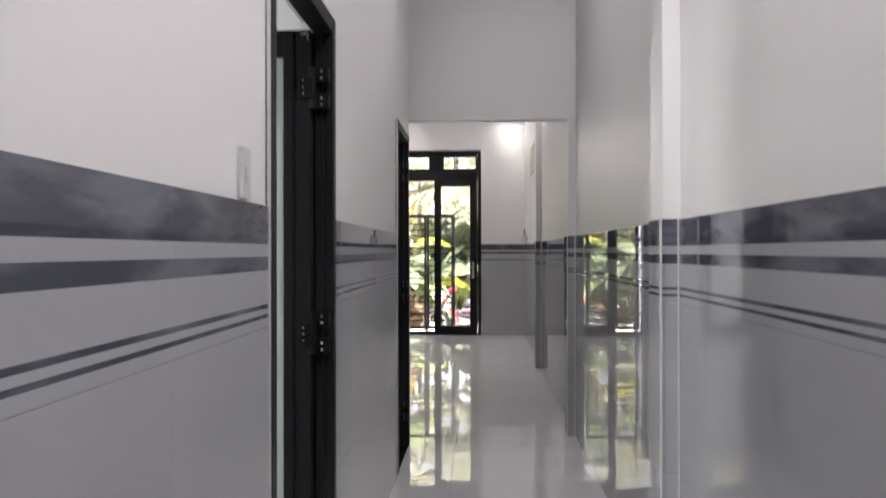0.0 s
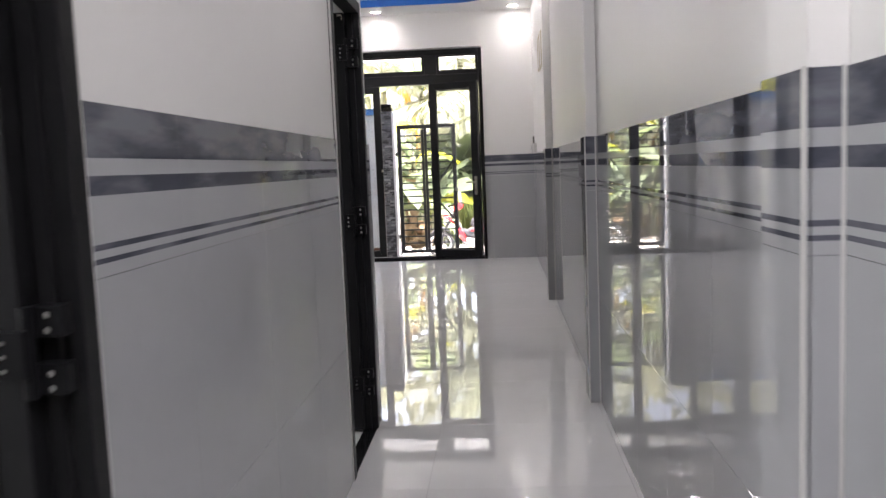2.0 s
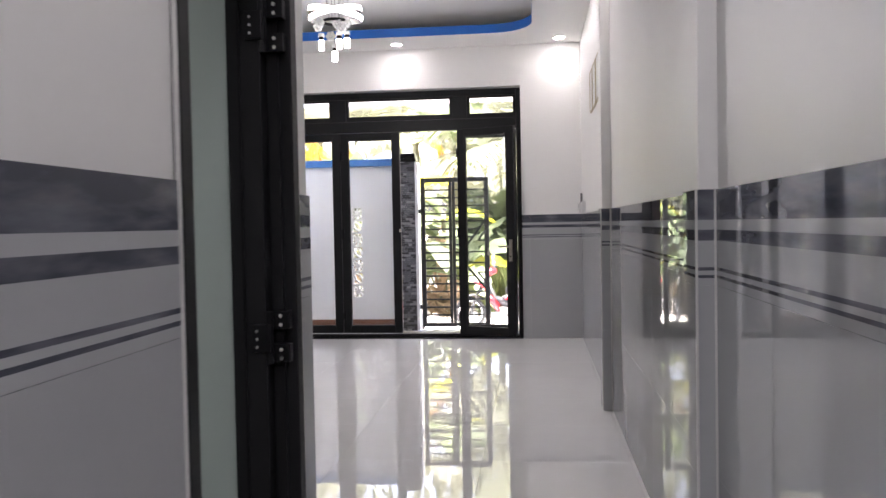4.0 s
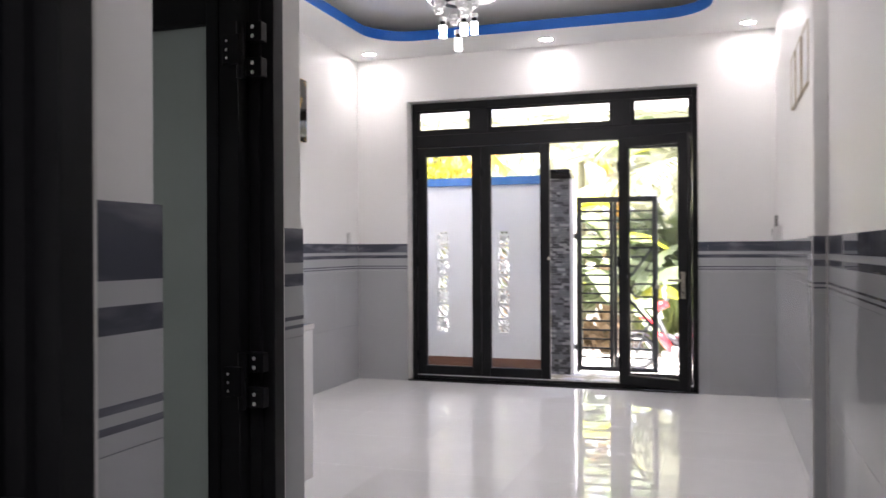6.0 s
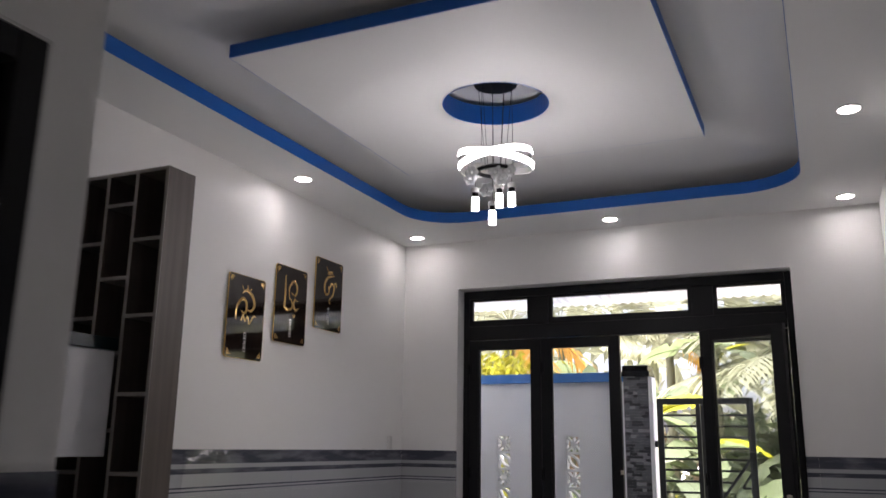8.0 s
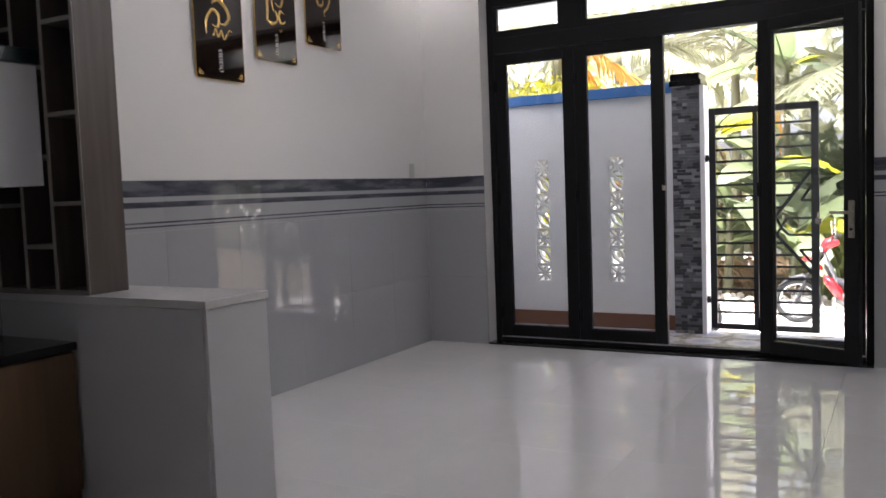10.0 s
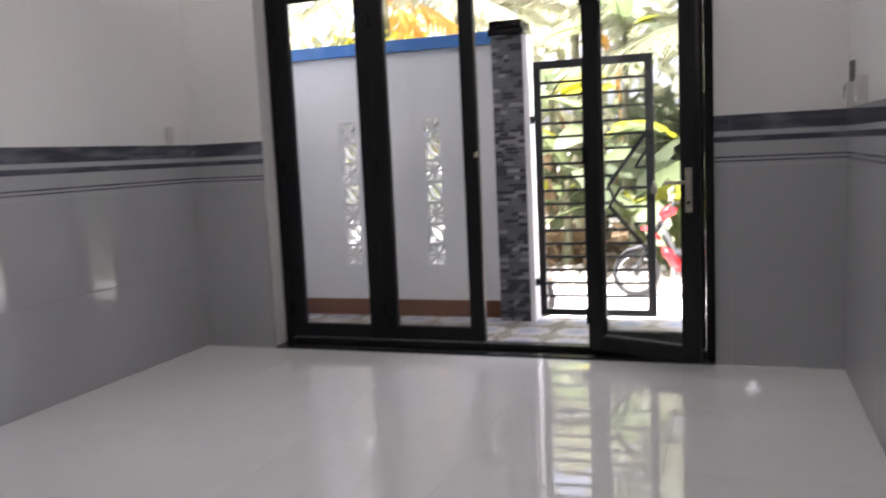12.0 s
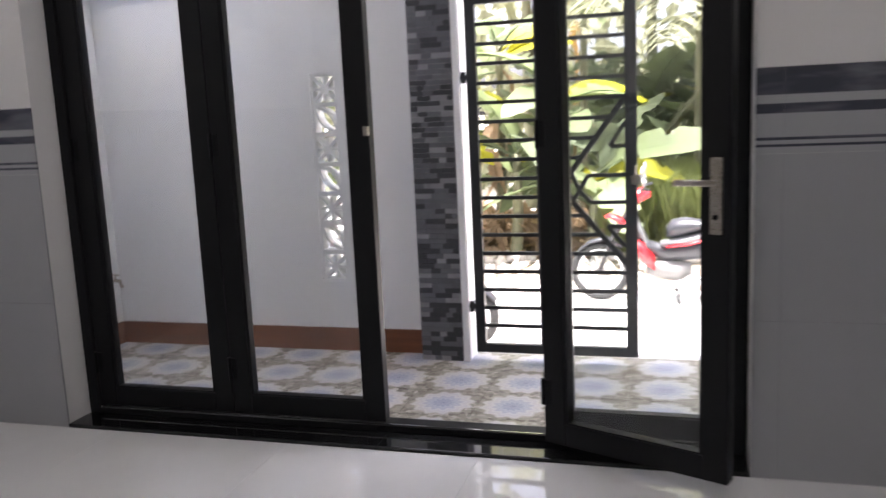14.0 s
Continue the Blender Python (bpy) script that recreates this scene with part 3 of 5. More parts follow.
# ---- side doors with frosted glass ----
def side_door(number, wall_x, y0, y1, leaf_turn, h=2.04):
    """A black aluminium frame in the wall, and a frosted leaf hinged at its far jamb, opened into the room."""
    fr = thing("door_%d" % number, (wall_x, y0, 0), "black aluminium door frame lining a doorway", "door frame", "door frames", "structure")
    w, depth = y1 - y0, 0.062
    for a, b in ((0.002, 0.05), (w - 0.05, w - 0.002)):
        boxes("jamb", BLACK_METAL, fr, (-depth, a, 0, 0.006, b, h - 0.002), bevel=0.003)
        boxes("stop", BLACK_METAL, fr, (-0.05, b if a < 0.1 else a - 0.014, 0, -0.025, b + 0.014 if a < 0.1 else a, h - 0.052))
    boxes("head", BLACK_METAL, fr, (-depth + 0.001, 0.051, h - 0.05, 0.005, w - 0.051, h - 0.003), bevel=0.003)
    boxes("sill", STONE, fr, (-depth, 0.051, -0.004, 0.0, w - 0.051, 0.006))
    boxes("edge_bead", PLASTIC, fr, (-0.004, w - 0.001, 0, 0.004, w + 0.004, h + 0.002), (-0.004, -0.004, 0, 0.004, 0.001, h + 0.002), (-0.004, -0.006, h - 0.001, 0.004, w + 0.006, h + 0.005), label="pale sealing strip")
    lw = w - 0.11
    leaf = thing("side_door", (wall_x - depth + 0.004, y1 - 0.052, 0), "open black aluminium door with frosted glass", "door", "side doors", "", leaf_turn)
    s = 0.088
    for a, b in ((0, s), (lw - s, lw)):
        boxes("stile", BLACK_METAL, leaf, (-b, -0.05, 0.012, -a, 0.0, h - 0.055), bevel=0.003)
        boxes("seal", BLACK_PART, leaf, (-b + 0.03, -0.054, 0.02, -b + 0.036, -0.05, h - 0.06))
    boxes("top_rail", BLACK_METAL, leaf, (-lw + s, -0.049, h - 0.14, -s, -0.001, h - 0.055), bevel=0.003)
    boxes("bottom_rail", BLACK_METAL, leaf, (-lw + s, -0.049, 0.012, -s, -0.001, 0.11), bevel=0.003)
    boxes("pane", FROSTED, leaf, (-lw + s - 0.008, -0.03, 0.10, -s + 0.008, -0.02, h - 0.13), label="frosted grey-green glass")
    boxes("corner_cleat", STEEL, leaf, (-0.03, -0.053, h - 0.072, -0.006, -0.05, h - 0.064), (-0.01, -0.053, h - 0.09, -0.006, -0.05, h - 0.072))
    for z in (0.24, 1.02, 1.80):
        bm = bmesh.new()
        for dz in (-0.062, 0.022):
            box(bm, 0.006, -0.04, z + dz, 0.056, -0.012, z + dz + 0.046, bevel=0.003)
        box(bm, -0.034, -0.066, z - 0.034, 0.012, -0.051, z + 0.036, bevel=0.003)
        rod(bm, (0.006, -0.046, z - 0.065), (0.006, -0.046, z + 0.068), 0.011)
        hinge = part("hinge", bm, BLACK_PART, leaf)
        for dz in (-0.052, -0.03, 0.033, 0.055):
            bm = bmesh.new()
            rod(bm, (0.034, -0.040, z + dz), (0.034, -0.0425, z + dz), 0.005, sides=10)
            part("screw", bm, CHROME, hinge)
        for dz in (-0.02, 0.0, 0.02):
            bm = bmesh.new()
            rod(bm, (-0.02, -0.066, z + dz), (-0.02, -0.068, z + dz), 0.0035, sides=10)
            part("screw", bm, CHROME, hinge)
    return fr


side_door(1, 0.0, 1.58, 2.42, 0.0)
side_door(2, 0.0, 4.445, 5.175, 0.0)
side_door(3, RECESS, 5.47, 6.275, 0.0, 2.01)


# ---- front yard ----
YARD = -0.10
yard_floor = structure("porch_floor", GROUT, "bed of the patterned porch tiles", "floor", (-3.4, OUT + 0.003, -0.3, 1.4, 14.02, YARD - 0.006))
WALL_Y = 13.99
VENTS = (-2.583, -1.832)
VW, VH, VN, VT = 0.16, 0.174, 7, 1.543
ys = (WALL_Y, WALL_Y + 0.12)
rows = []
xs = [-3.27]
for v in VENTS:
    rows.append((xs[-1], ys[0], -0.3, v, ys[1], 2.08))
    rows.append((v, ys[0], -0.3, v + VW, ys[1], VT - VN * VH))
    rows.append((v, ys[0], VT, v + VW, ys[1], 2.08))
    xs.append(v + VW)
rows.append((xs[-1], ys[0], -0.3, -1.185, ys[1], 2.08))
yard_wall = structure("yard_wall", OUT_PAINT, "white painted yard wall with two columns of vent blocks", "wall", *rows)
yard_side = structure("yard_wall_side", OUT_PAINT, "white painted side wall of the front yard", "wall", (-3.4, OUT + 0.003, -0.3, -3.272, 14.07, 2.08))
yard_right = structure("yard_wall_right", OUT_PAINT, "white painted side wall of the front yard", "wall", (1.27, OUT + 0.003, -0.3, 1.39, 14.07, 2.08))
coping = structure("wall_coping", COPING_BLUE, "blue painted coping on the yard wall", "coping", (-3.4, WALL_Y - 0.05, 2.082, -1.185, WALL_Y + 0.17, 2.175), (-3.40, OUT + 0.01, 2.083, -3.22, WALL_Y - 0.05, 2.174))
baseboard = structure("baseboard", WOOD_BASE, "brown wood-look skirting tiles along the yard wall", "baseboard", (-3.262, WALL_Y - 0.012, YARD, -1.19, WALL_Y - 0.001, 0.04), (-3.27, OUT + 0.02, YARD, -3.259, WALL_Y - 0.013, 0.04))


def vent_block(kind):
    """A pierced concrete block: a square rim with a star or a leaf pattern of bars."""
    bm = bmesh.new()
    h, w, t = VH, VW, 0.09
    r = 0.013
    for a in ((0, 0, 0, w, t, r), (0, 0, h - r, w, t, h), (0, 0, r, r, t, h - r), (w - r, 0, r, w, t, h - r)):
        box(bm, *a)
    cx, cz = w / 2, h / 2
    if kind == 0:
        for ang in (45, 135, 0, 90):
            ln = 0.205 if ang in (45, 135) else 0.14
            turn = Matrix.Translation((cx, t / 2, cz)) @ Matrix.Rotation(radians(ang), 4, "Y")
            box(bm, -ln / 2, -t / 2 + 0.004, -0.008, ln / 2, t / 2 - 0.004, 0.008, turn=turn)
        rod(bm, (cx, 0.006, cz), (cx, t - 0.006, cz), 0.024, sides=12)
    else:
        for side in (-1, 1):
            prev = None
            for i in range(9):
                u = i / 8
                p = Vector((r + (w - 2 * r) * u, 0, h - r - (h - 2 * r) * u)) + Vector((1, 0, 1)).normalized() * side * 0.038 * math.sin(math.pi * u)
                if prev is not None:
                    d = p - prev
                    m = Matrix.Translation((p + prev) / 2 + Vector((0, t / 2, 0))) @ Matrix.Rotation(-math.atan2(d.z, d.x), 4, "Y")
                    box(bm, -d.length / 2 - 0.003, -t / 2 + 0.004, -0.008, d.length / 2 + 0.003, t / 2 - 0.004, 0.008, turn=m)
                prev = p
    return mesh_of("vent_block", bm, OUT_PAINT)


vent_meshes = [vent_block(0), vent_block(1)]
for v in VENTS:
    for i in range(VN):
        ob = new("vent_block", vent_meshes[i % 2])
        ob.parent = yard_wall
        ob.matrix_basis = pose(v, WALL_Y + 0.012, VT - (i + 1) * VH)

# the gate pillar, clad with grey stone strips, and the pale gate jamb
PIL = (-1.183, 13.86, -0.94, 14.10)
pillar = thing("gate_pillar", ((PIL[0] + PIL[2]) / 2, PIL[1], YARD), "gate pillar clad in grey stone strips with a black cap", "pillar", "", "structure")
boxes("core", GROUT, pillar, (-0.112, 0.012, 0, 0.112, 0.23, 2.22))
boxes("cap", STONE, pillar, (-0.14, -0.02, 2.221, 0.14, 0.26, 2.27), (-0.128, -0.025, 2.27, 0.128, 0.265, 2.33), bevel=0.006)
boxes("side_strip", OUT_PAINT, pillar, (0.122, 0.0, 0, 0.158, 0.2, 2.215))
rng = random.Random(5)
strip_meshes = {}
z = 0.0
while z < 2.215:
    hh = min(0.028, 2.22 - z)
    x = -0.1215
    while x < 0.121:
        ww = min(rng.choice((0.04, 0.055, 0.075, 0.095)), 0.1215 - x)
        if 0.1215 - x - ww < 0.02:
            ww = 0.1215 - x
        k = rng.choice((0, 0, 1, 1, 1, 2))
        key = (round(ww, 4), k)
        if key not in strip_meshes:
            bm = bmesh.new()
            box(bm, 0.0004, -0.001, 0.0004, ww - 0.0004, 0.011, 0.0273)
            strip_meshes[key] = mesh_of("stone_strip", bm, MOSAIC[k])
        ob = new("stone_strip", strip_meshes[key])
        ob.parent = pillar
        ob.matrix_basis = pose(x, rng.uniform(-0.004, 0.001), z)
        x += ww
    z += 0.028

# the gate leaf
gate = thing("yard_gate", (-0.868, 13.88, -0.05), "dark grey steel gate leaf with slats and a diamond motif", "gate")
GW, GH = 0.89, 1.955
for a, b in ((0, 0.055), (GW - 0.062, GW)):
    boxes("gate_stile", GATE_METAL, gate, (a, 0, 0, b, 0.04, GH), bevel=0.004)
boxes("top_bar", GATE_METAL, gate, (0.055, 0.0, GH - 0.06, GW - 0.062, 0.04, GH), bevel=0.003)
boxes("bottom_bar", GATE_METAL, gate, (0.055, 0.0, 0, GW - 0.062, 0.04, 0.05), bevel=0.003)
for x0, x1 in ((0.365, 0.405), (0.41, 0.45)):
    boxes("middle_post", GATE_METAL, gate, (x0, 0.001, 0.05, x1, 0.039, GH - 0.06), bevel=0.003)
for i in range(17):
    zz = 0.05 + (GH - 0.11) * (i + 1) / 18
    boxes("slat", GATE_METAL, gate, (0.055, 0.012, zz - 0.010, 0.365, 0.030, zz + 0.010))
    # the right half's slats stop at the diagonals of the motif
    if zz > 1.38 or zz < 0.51:
        end = GW - 0.062
    elif zz > 1.0:
        end = 0.547 + (zz - 1.0) / 0.38 * 0.283
    else:
        end = 0.553 + max(0.0, 0.843 - zz) / 0.333 * 0.277
    boxes("slat", GATE_METAL, gate, (0.45, 0.012, zz - 0.010, end, 0.030, zz + 0.010))


def bar(name, a, b, parent, r=0.014):
    bm = bmesh.new()
    d = Vector(b) - Vector(a)
    m = Matrix.Translation((Vector(a) + Vector(b)) / 2) @ Matrix.Rotation(-math.atan2(d.z, d.x), 4, "Y")
    box(bm, -d.length / 2, -0.012, -r, d.length / 2, 0.012, r, turn=m)
    return part(name, bm, GATE_METAL, parent)


bar("diagonal_bar", (0.547, 0.02, 1.0), (GW - 0.06, 0.02, 1.38), gate)
bar("diagonal_bar", (0.553, 0.02, 0.843), (GW - 0.06, 0.02, 0.51), gate)
for a, b in (((0.547, 1.0), (0.59, 0.90)), ((0.553, 0.843), (0.59, 0.90)), ((0.59, 0.90), (0.634, 0.98)), ((0.59, 0.90), (0.65, 0.837)), ((0.634, 0.98), (GW - 0.062, 0.98)), ((0.65, 0.837), (GW - 0.062, 0.837)), ((0.75, 1.13), (GW - 0.062, 1.25)), ((0.75, 1.13), (GW - 0.062, 1.13)), ((0.736, 0.71), (GW - 0.062, 0.60)), ((0.736, 0.71), (GW - 0.062, 0.71))):
    bar("motif_bar", (a[0], 0.021, a[1]), (b[0], 0.021, b[1]), gate, 0.010)
for zz in (0.26, 1.52):
    bm = bmesh.new()
    rod(bm, (-0.02, 0.02, zz - 0.03), (-0.02, 0.02, zz + 0.03), 0.014)
    box(bm, -0.05, 0.01, zz - 0.012, 0.0, 0.03, zz + 0.012)
    part("gate_hinge", bm, GATE_METAL, gate)
bm = bmesh.new()
box(bm, GW - 0.03, -0.03, 0.93, GW + 0.02, -0.002, 0.98, bevel=0.005)
rod(bm, (GW - 0.01, -0.012, 0.98), (GW - 0.01, -0.012, 1.03), 0.006)
part("latch", bm, STEEL, gate, "steel latch with padlock")

# ---- ground outside ----
bm = bmesh.new()
rows_ = [[bm.verts.new((x, y, z)) for x in (-300, -8, -4, 0, 4, 300)] for y, z in ((-200, -0.32), (13.4, -0.32), (14.0, -0.13), (14.2, -0.13), (15.6, -0.5), (17.7, -0.5), (400, -0.52))]
for p, q in zip(rows_, rows_[1:]):
    for k in range(5):
        bm.faces.new((p[k], p[k + 1], q[k + 1], q[k]))
ground = tagged(part("ground", bm, ROAD), "pale concrete lane in bright daylight", "ground", "", "structure")
porch_edge = structure("porch_edge", OUT_PAINT, "pale concrete edge of the porch", "kerb", (-3.4, 14.02, -0.3, 1.4, 14.12, -0.11))
bm = bmesh.new()
rng = random.Random(31)
edge_a, edge_b = [], []
for i in range(61):
    x = -1.9 + 16 * i / 60
    edge_a.append(bm.verts.new((x, 18.1 + rng.uniform(-0.18, 0.18), -0.502)))
    edge_b.append(bm.verts.new((x, 44.0, -0.5)))
for i in range(60):
    bm.faces.new((edge_a[i], edge_a[i + 1], edge_b[i + 1], edge_b[i]))
bmesh.ops.translate(bm, vec=(0, 0, 0.012), verts=bm.verts)
verge = tagged(part("ground_verge", bm, SOIL), "dry brown earth verge beyond the lane", "ground", "", "structure")


# ---- lamps of the living room ----
def downlight(x, y):
    ob = thing("downlight", (x, y, SOFFIT), "round white recessed ceiling downlight, switched on", "downlight", "ceiling downlights")
    bm = bmesh.new()
    torus(bm, (0, 0, -0.003), Matrix.Identity(3), 0.062, 0.007, 32, 8)
    part("rim", bm, PLASTIC, ob, smooth=True)
    bm = bmesh.new()
    rod(bm, (0, 0, -0.002), (0, 0, -0.006), 0.057, sides=28)
    part("lens", bm, LAMP_GLOW, ob, "glowing white lens")
    lamp = new("downlight_beam", bpy.data.lights.new("downlight_beam", "SPOT"))
    lamp.data.energy, lamp.data.spot_size, lamp.data.spot_blend, lamp.data.shadow_soft_size = LAMP_WATTS, radians(98), 1.0, 0.05
    lamp.data.color = (1.0, 0.985, 0.98)
    lamp.matrix_world = pose(x, y, SOFFIT - 0.02)
    return ob


LAMP_WATTS = 0.34
for x, y in ((-2.635, 12.08), (-0.857, 12.08), (0.90, 12.08), (-2.63, 10.22), (0.89, 10.30), (0.89, 8.45)):
    downlight(x, y)

# the chandelier: two crossed glowing rings, wires, crystal flowers and small cylinder lamps
CX, CY, CZ = -0.958, 9.68, 2.62
chandelier = thing("chandelier", (CX, CY, CZ), "hanging chandelier with crossed glowing rings and cylinder lamps", "chandelier")
bm = bmesh.new()
rod(bm, (0, 0, TOP - CZ - 0.03), (0, 0, TOP - CZ - 0.001), 0.125, sides=32)
part("ceiling_plate", bm, BLACK_PART, chandelier, "black round ceiling plate")
for tilt, turn, R in ((11, 8, 0.222), (-11, 8, 0.216)):
    m3 = (Matrix.Rotation(radians(turn), 3, "Z") @ Matrix.Rotation(radians(tilt), 3, "Y"))
    bm = bmesh.new()
    n = 56
    rows = []
    for i in range(n):
        a = 2 * math.pi * i / n
        q = []
        for rr, zz in ((R, -0.019), (R, 0.019), (R - 0.010, 0.019), (R - 0.010, -0.019)):
            q.append(bm.verts.new(m3 @ Vector((rr * math.cos(a), 0.8 * rr * math.sin(a), zz)) + Vector((0, 0, 0.385))))
        rows.append(q)
    for i in range(n):
        p, q = rows[i], rows[(i + 1) % n]
        for j in range(4):
            f = bm.faces.new((p[j], q[j], q[(j + 1) % 4], p[(j + 1) % 4]))
            f.material_index = 0 if j == 0 else 1
    part("led_ring", bm, [RING_GLOW, PLASTIC], chandelier, "glowing white ring")
bm = bmesh.new()
torus(bm, (0, 0, 0.325), Matrix.Identity(3), 0.10, 0.012, 36, 8)
part("lower_ring", bm, BLACK_PART, chandelier, "dark ring", smooth=True)
rng = random.Random(11)
for i in range(9):
    a = 2 * math.pi * i / 9
    bm = bmesh.new()
    top = (0.1 * math.cos(a), 0.1 * math.sin(a), TOP - CZ - 0.03)
    r = 0.19 if i % 3 == 0 else 0.1
    rod(bm, top, (0.55 * r * math.cos(a), 0.55 * r * math.sin(a), 0.36 if i % 3 == 0 else 0.33), 0.0016, sides=6)
    part("wire", bm, WIRE, chandelier)
for k, (x, y, z) in enumerate(((-0.115, -0.02, 0.10), (0.0, -0.05, 0.0), (0.035, -0.035, 0.10), (0.085, 0.03, 0.12))):
    bm = bmesh.new()
    rod(bm, (x, y, z + 0.135), (x, y, 0.33), 0.0016, sides=6)
    part("drop_wire", bm, WIRE, chandelier)
    bm = bmesh.new()
    rod(bm, (x, y, z + 0.105), (x, y, z + 0.130), 0.025, 0.025, sides=20)
    part("cap", bm, PLASTIC, chandelier, "white cap")
    bm = bmesh.new()
    rod(bm, (x, y, z + 0.076), (x, y, z + 0.105), 0.0185, sides=20)
    part("collar", bm, BLACK_PART, chandelier)
    bm = bmesh.new()
    rod(bm, (x, y, z), (x, y, z + 0.075), 0.021, sides=24)
    part("cylinder_lamp", bm, RING_GLOW, chandelier, "glowing white cylinder")
for k, (x, y, z) in enumerate(((-0.13, -0.06, 0.28), (-0.105, -0.1, 0.30), (-0.02, -0.09, 0.19), (0.035, -0.09, 0.29), (0.10, -0.05, 0.30), (0.065, -0.08, 0.25))):
    bm = bmesh.new()
    for i in range(6):
        a = radians(60 * i)
        ball(bm, (x + 0.026 * math.cos(a), y, z + 0.026 * math.sin(a)), 0.017, (1, 0.5, 1), 5)
    ball(bm, (x, y - 0.006, z), 0.012, (1, 0.7, 1), 5)
    part("crystal_flower", bm, CRYSTAL, chandelier, "clear crystal flower", smooth=True)
glow = new("chandelier_light", bpy.data.lights.new("chandelier_light", "POINT"))
glow.data.energy, glow.data.shadow_soft_size, glow.data.color = 2.2, 0.12, (1.0, 0.98, 0.95)
glow.matrix_world = pose(CX, CY, 2.40)


# ---- pictures ----
def brush(bm, pts, widths, y, thick=0.003):
    """One smooth raised stroke along a line of the panel, swelling and thinning like a brush."""
    curve = []
    n = len(pts) - 1
    for i in range(n):
        p0, p1, p2, p3 = pts[max(0, i - 1)], pts[i], pts[i + 1], pts[min(n, i + 2)]
        for k in range(8):
            t = k / 8
            q = [0.5 * (2 * b + (c - a) * t + (2 * a - 5 * b + 4 * c - d) * t * t + (3 * b - a - 3 * c + d) * t ** 3) for a, b, c, d in zip(p0, p1, p2, p3)]
            curve.append((q[0], q[1], widths[i] * (1 - t) + widths[i + 1] * t))
    curve.append((*pts[-1], widths[-1]))
    rows = []
    for i, (u, v, w) in enumerate(curve):
        a, b = curve[max(0, i - 1)], curve[min(len(curve) - 1, i + 1)]
        d = Vector((b[0] - a[0], b[1] - a[1]))
        d = d.normalized() if d.length else Vector((1, 0))
        rows.append([bm.verts.new(p) for p in ((u - d.y * w, y + 0.0005, v + d.x * w), (u, y - thick, v), (u + d.y * w, y + 0.0005, v - d.x * w))])
    for p, q in zip(rows, rows[1:]):
        for k in (0, 1):
            bm.faces.new((p[k], q[k], q[k + 1], p[k + 1]))


STROKES = {
    1: (([(-0.11, -0.10), (-0.105, -0.01), (-0.05, 0.055), (0.0, 0.03), (-0.01, -0.04), (-0.06, -0.03)], (0.002, 0.010, 0.012, 0.011, 0.008, 0.002)),
        ([(-0.06, 0.09), (-0.01, 0.12), (0.06, 0.09), (0.09, 0.03), (0.05, -0.02), (0.0, -0.01)], (0.002, 0.008, 0.013, 0.012, 0.008, 0.002)),
        ([(-0.05, -0.10), (-0.03, -0.055), (-0.01, -0.10), (0.02, -0.06), (0.04, -0.11), (0.09, -0.05), (0.11, -0.06)], (0.006, 0.005, 0.006, 0.005, 0.006, 0.004, 0.002)),
        ([(-0.06, 0.15), (-0.03, 0.11), (0.0, 0.14)], (0.002, 0.006, 0.002)), ([(0.0, 0.16), (0.015, 0.12), (0.05, 0.14)], (0.002, 0.006, 0.002))),
    2: (([(-0.085, 0.15), (-0.08, 0.02), (-0.085, -0.09)], (0.006, 0.012, 0.010)),
        ([(-0.10, -0.09), (-0.04, -0.11), (0.02, -0.09)], (0.006, 0.012, 0.003)),
        ([(-0.02, -0.03), (-0.03, 0.06), (0.03, 0.12), (0.075, 0.07), (0.05, 0.01), (0.0, 0.03)], (0.003, 0.009, 0.010, 0.011, 0.008, 0.003)),
        ([(0.09, -0.03), (0.05, -0.02), (0.035, -0.06), (0.06, -0.10), (0.10, -0.08)], (0.003, 0.009, 0.011, 0.009, 0.003)),
        ([(0.0, -0.02), (0.02, -0.07), (0.0, -0.10)], (0.005, 0.009, 0.004)), ([(0.03, -0.14), (0.045, -0.155), (0.06, -0.14)], (0.003, 0.008, 0.003))),
    3: (([(-0.05, 0.16), (0.0, 0.11), (0.05, 0.14)], (0.003, 0.008, 0.003)), ([(-0.03, 0.10), (0.02, 0.13), (0.07, 0.10)], (0.003, 0.008, 0.003)),
        ([(0.05, 0.10), (-0.03, 0.07), (-0.07, 0.0), (-0.05, -0.07), (0.0, -0.05), (-0.01, 0.0)], (0.004, 0.010, 0.012, 0.011, 0.007, 0.003)),
        ([(0.0, -0.02), (0.04, 0.03), (0.08, 0.0), (0.06, -0.06), (0.01, -0.11), (0.02, -0.14)], (0.004, 0.010, 0.011, 0.010, 0.007, 0.002)),
        ([(0.07, 0.02), (0.10, 0.05), (0.11, 0.01)], (0.003, 0.007, 0.002))),
}


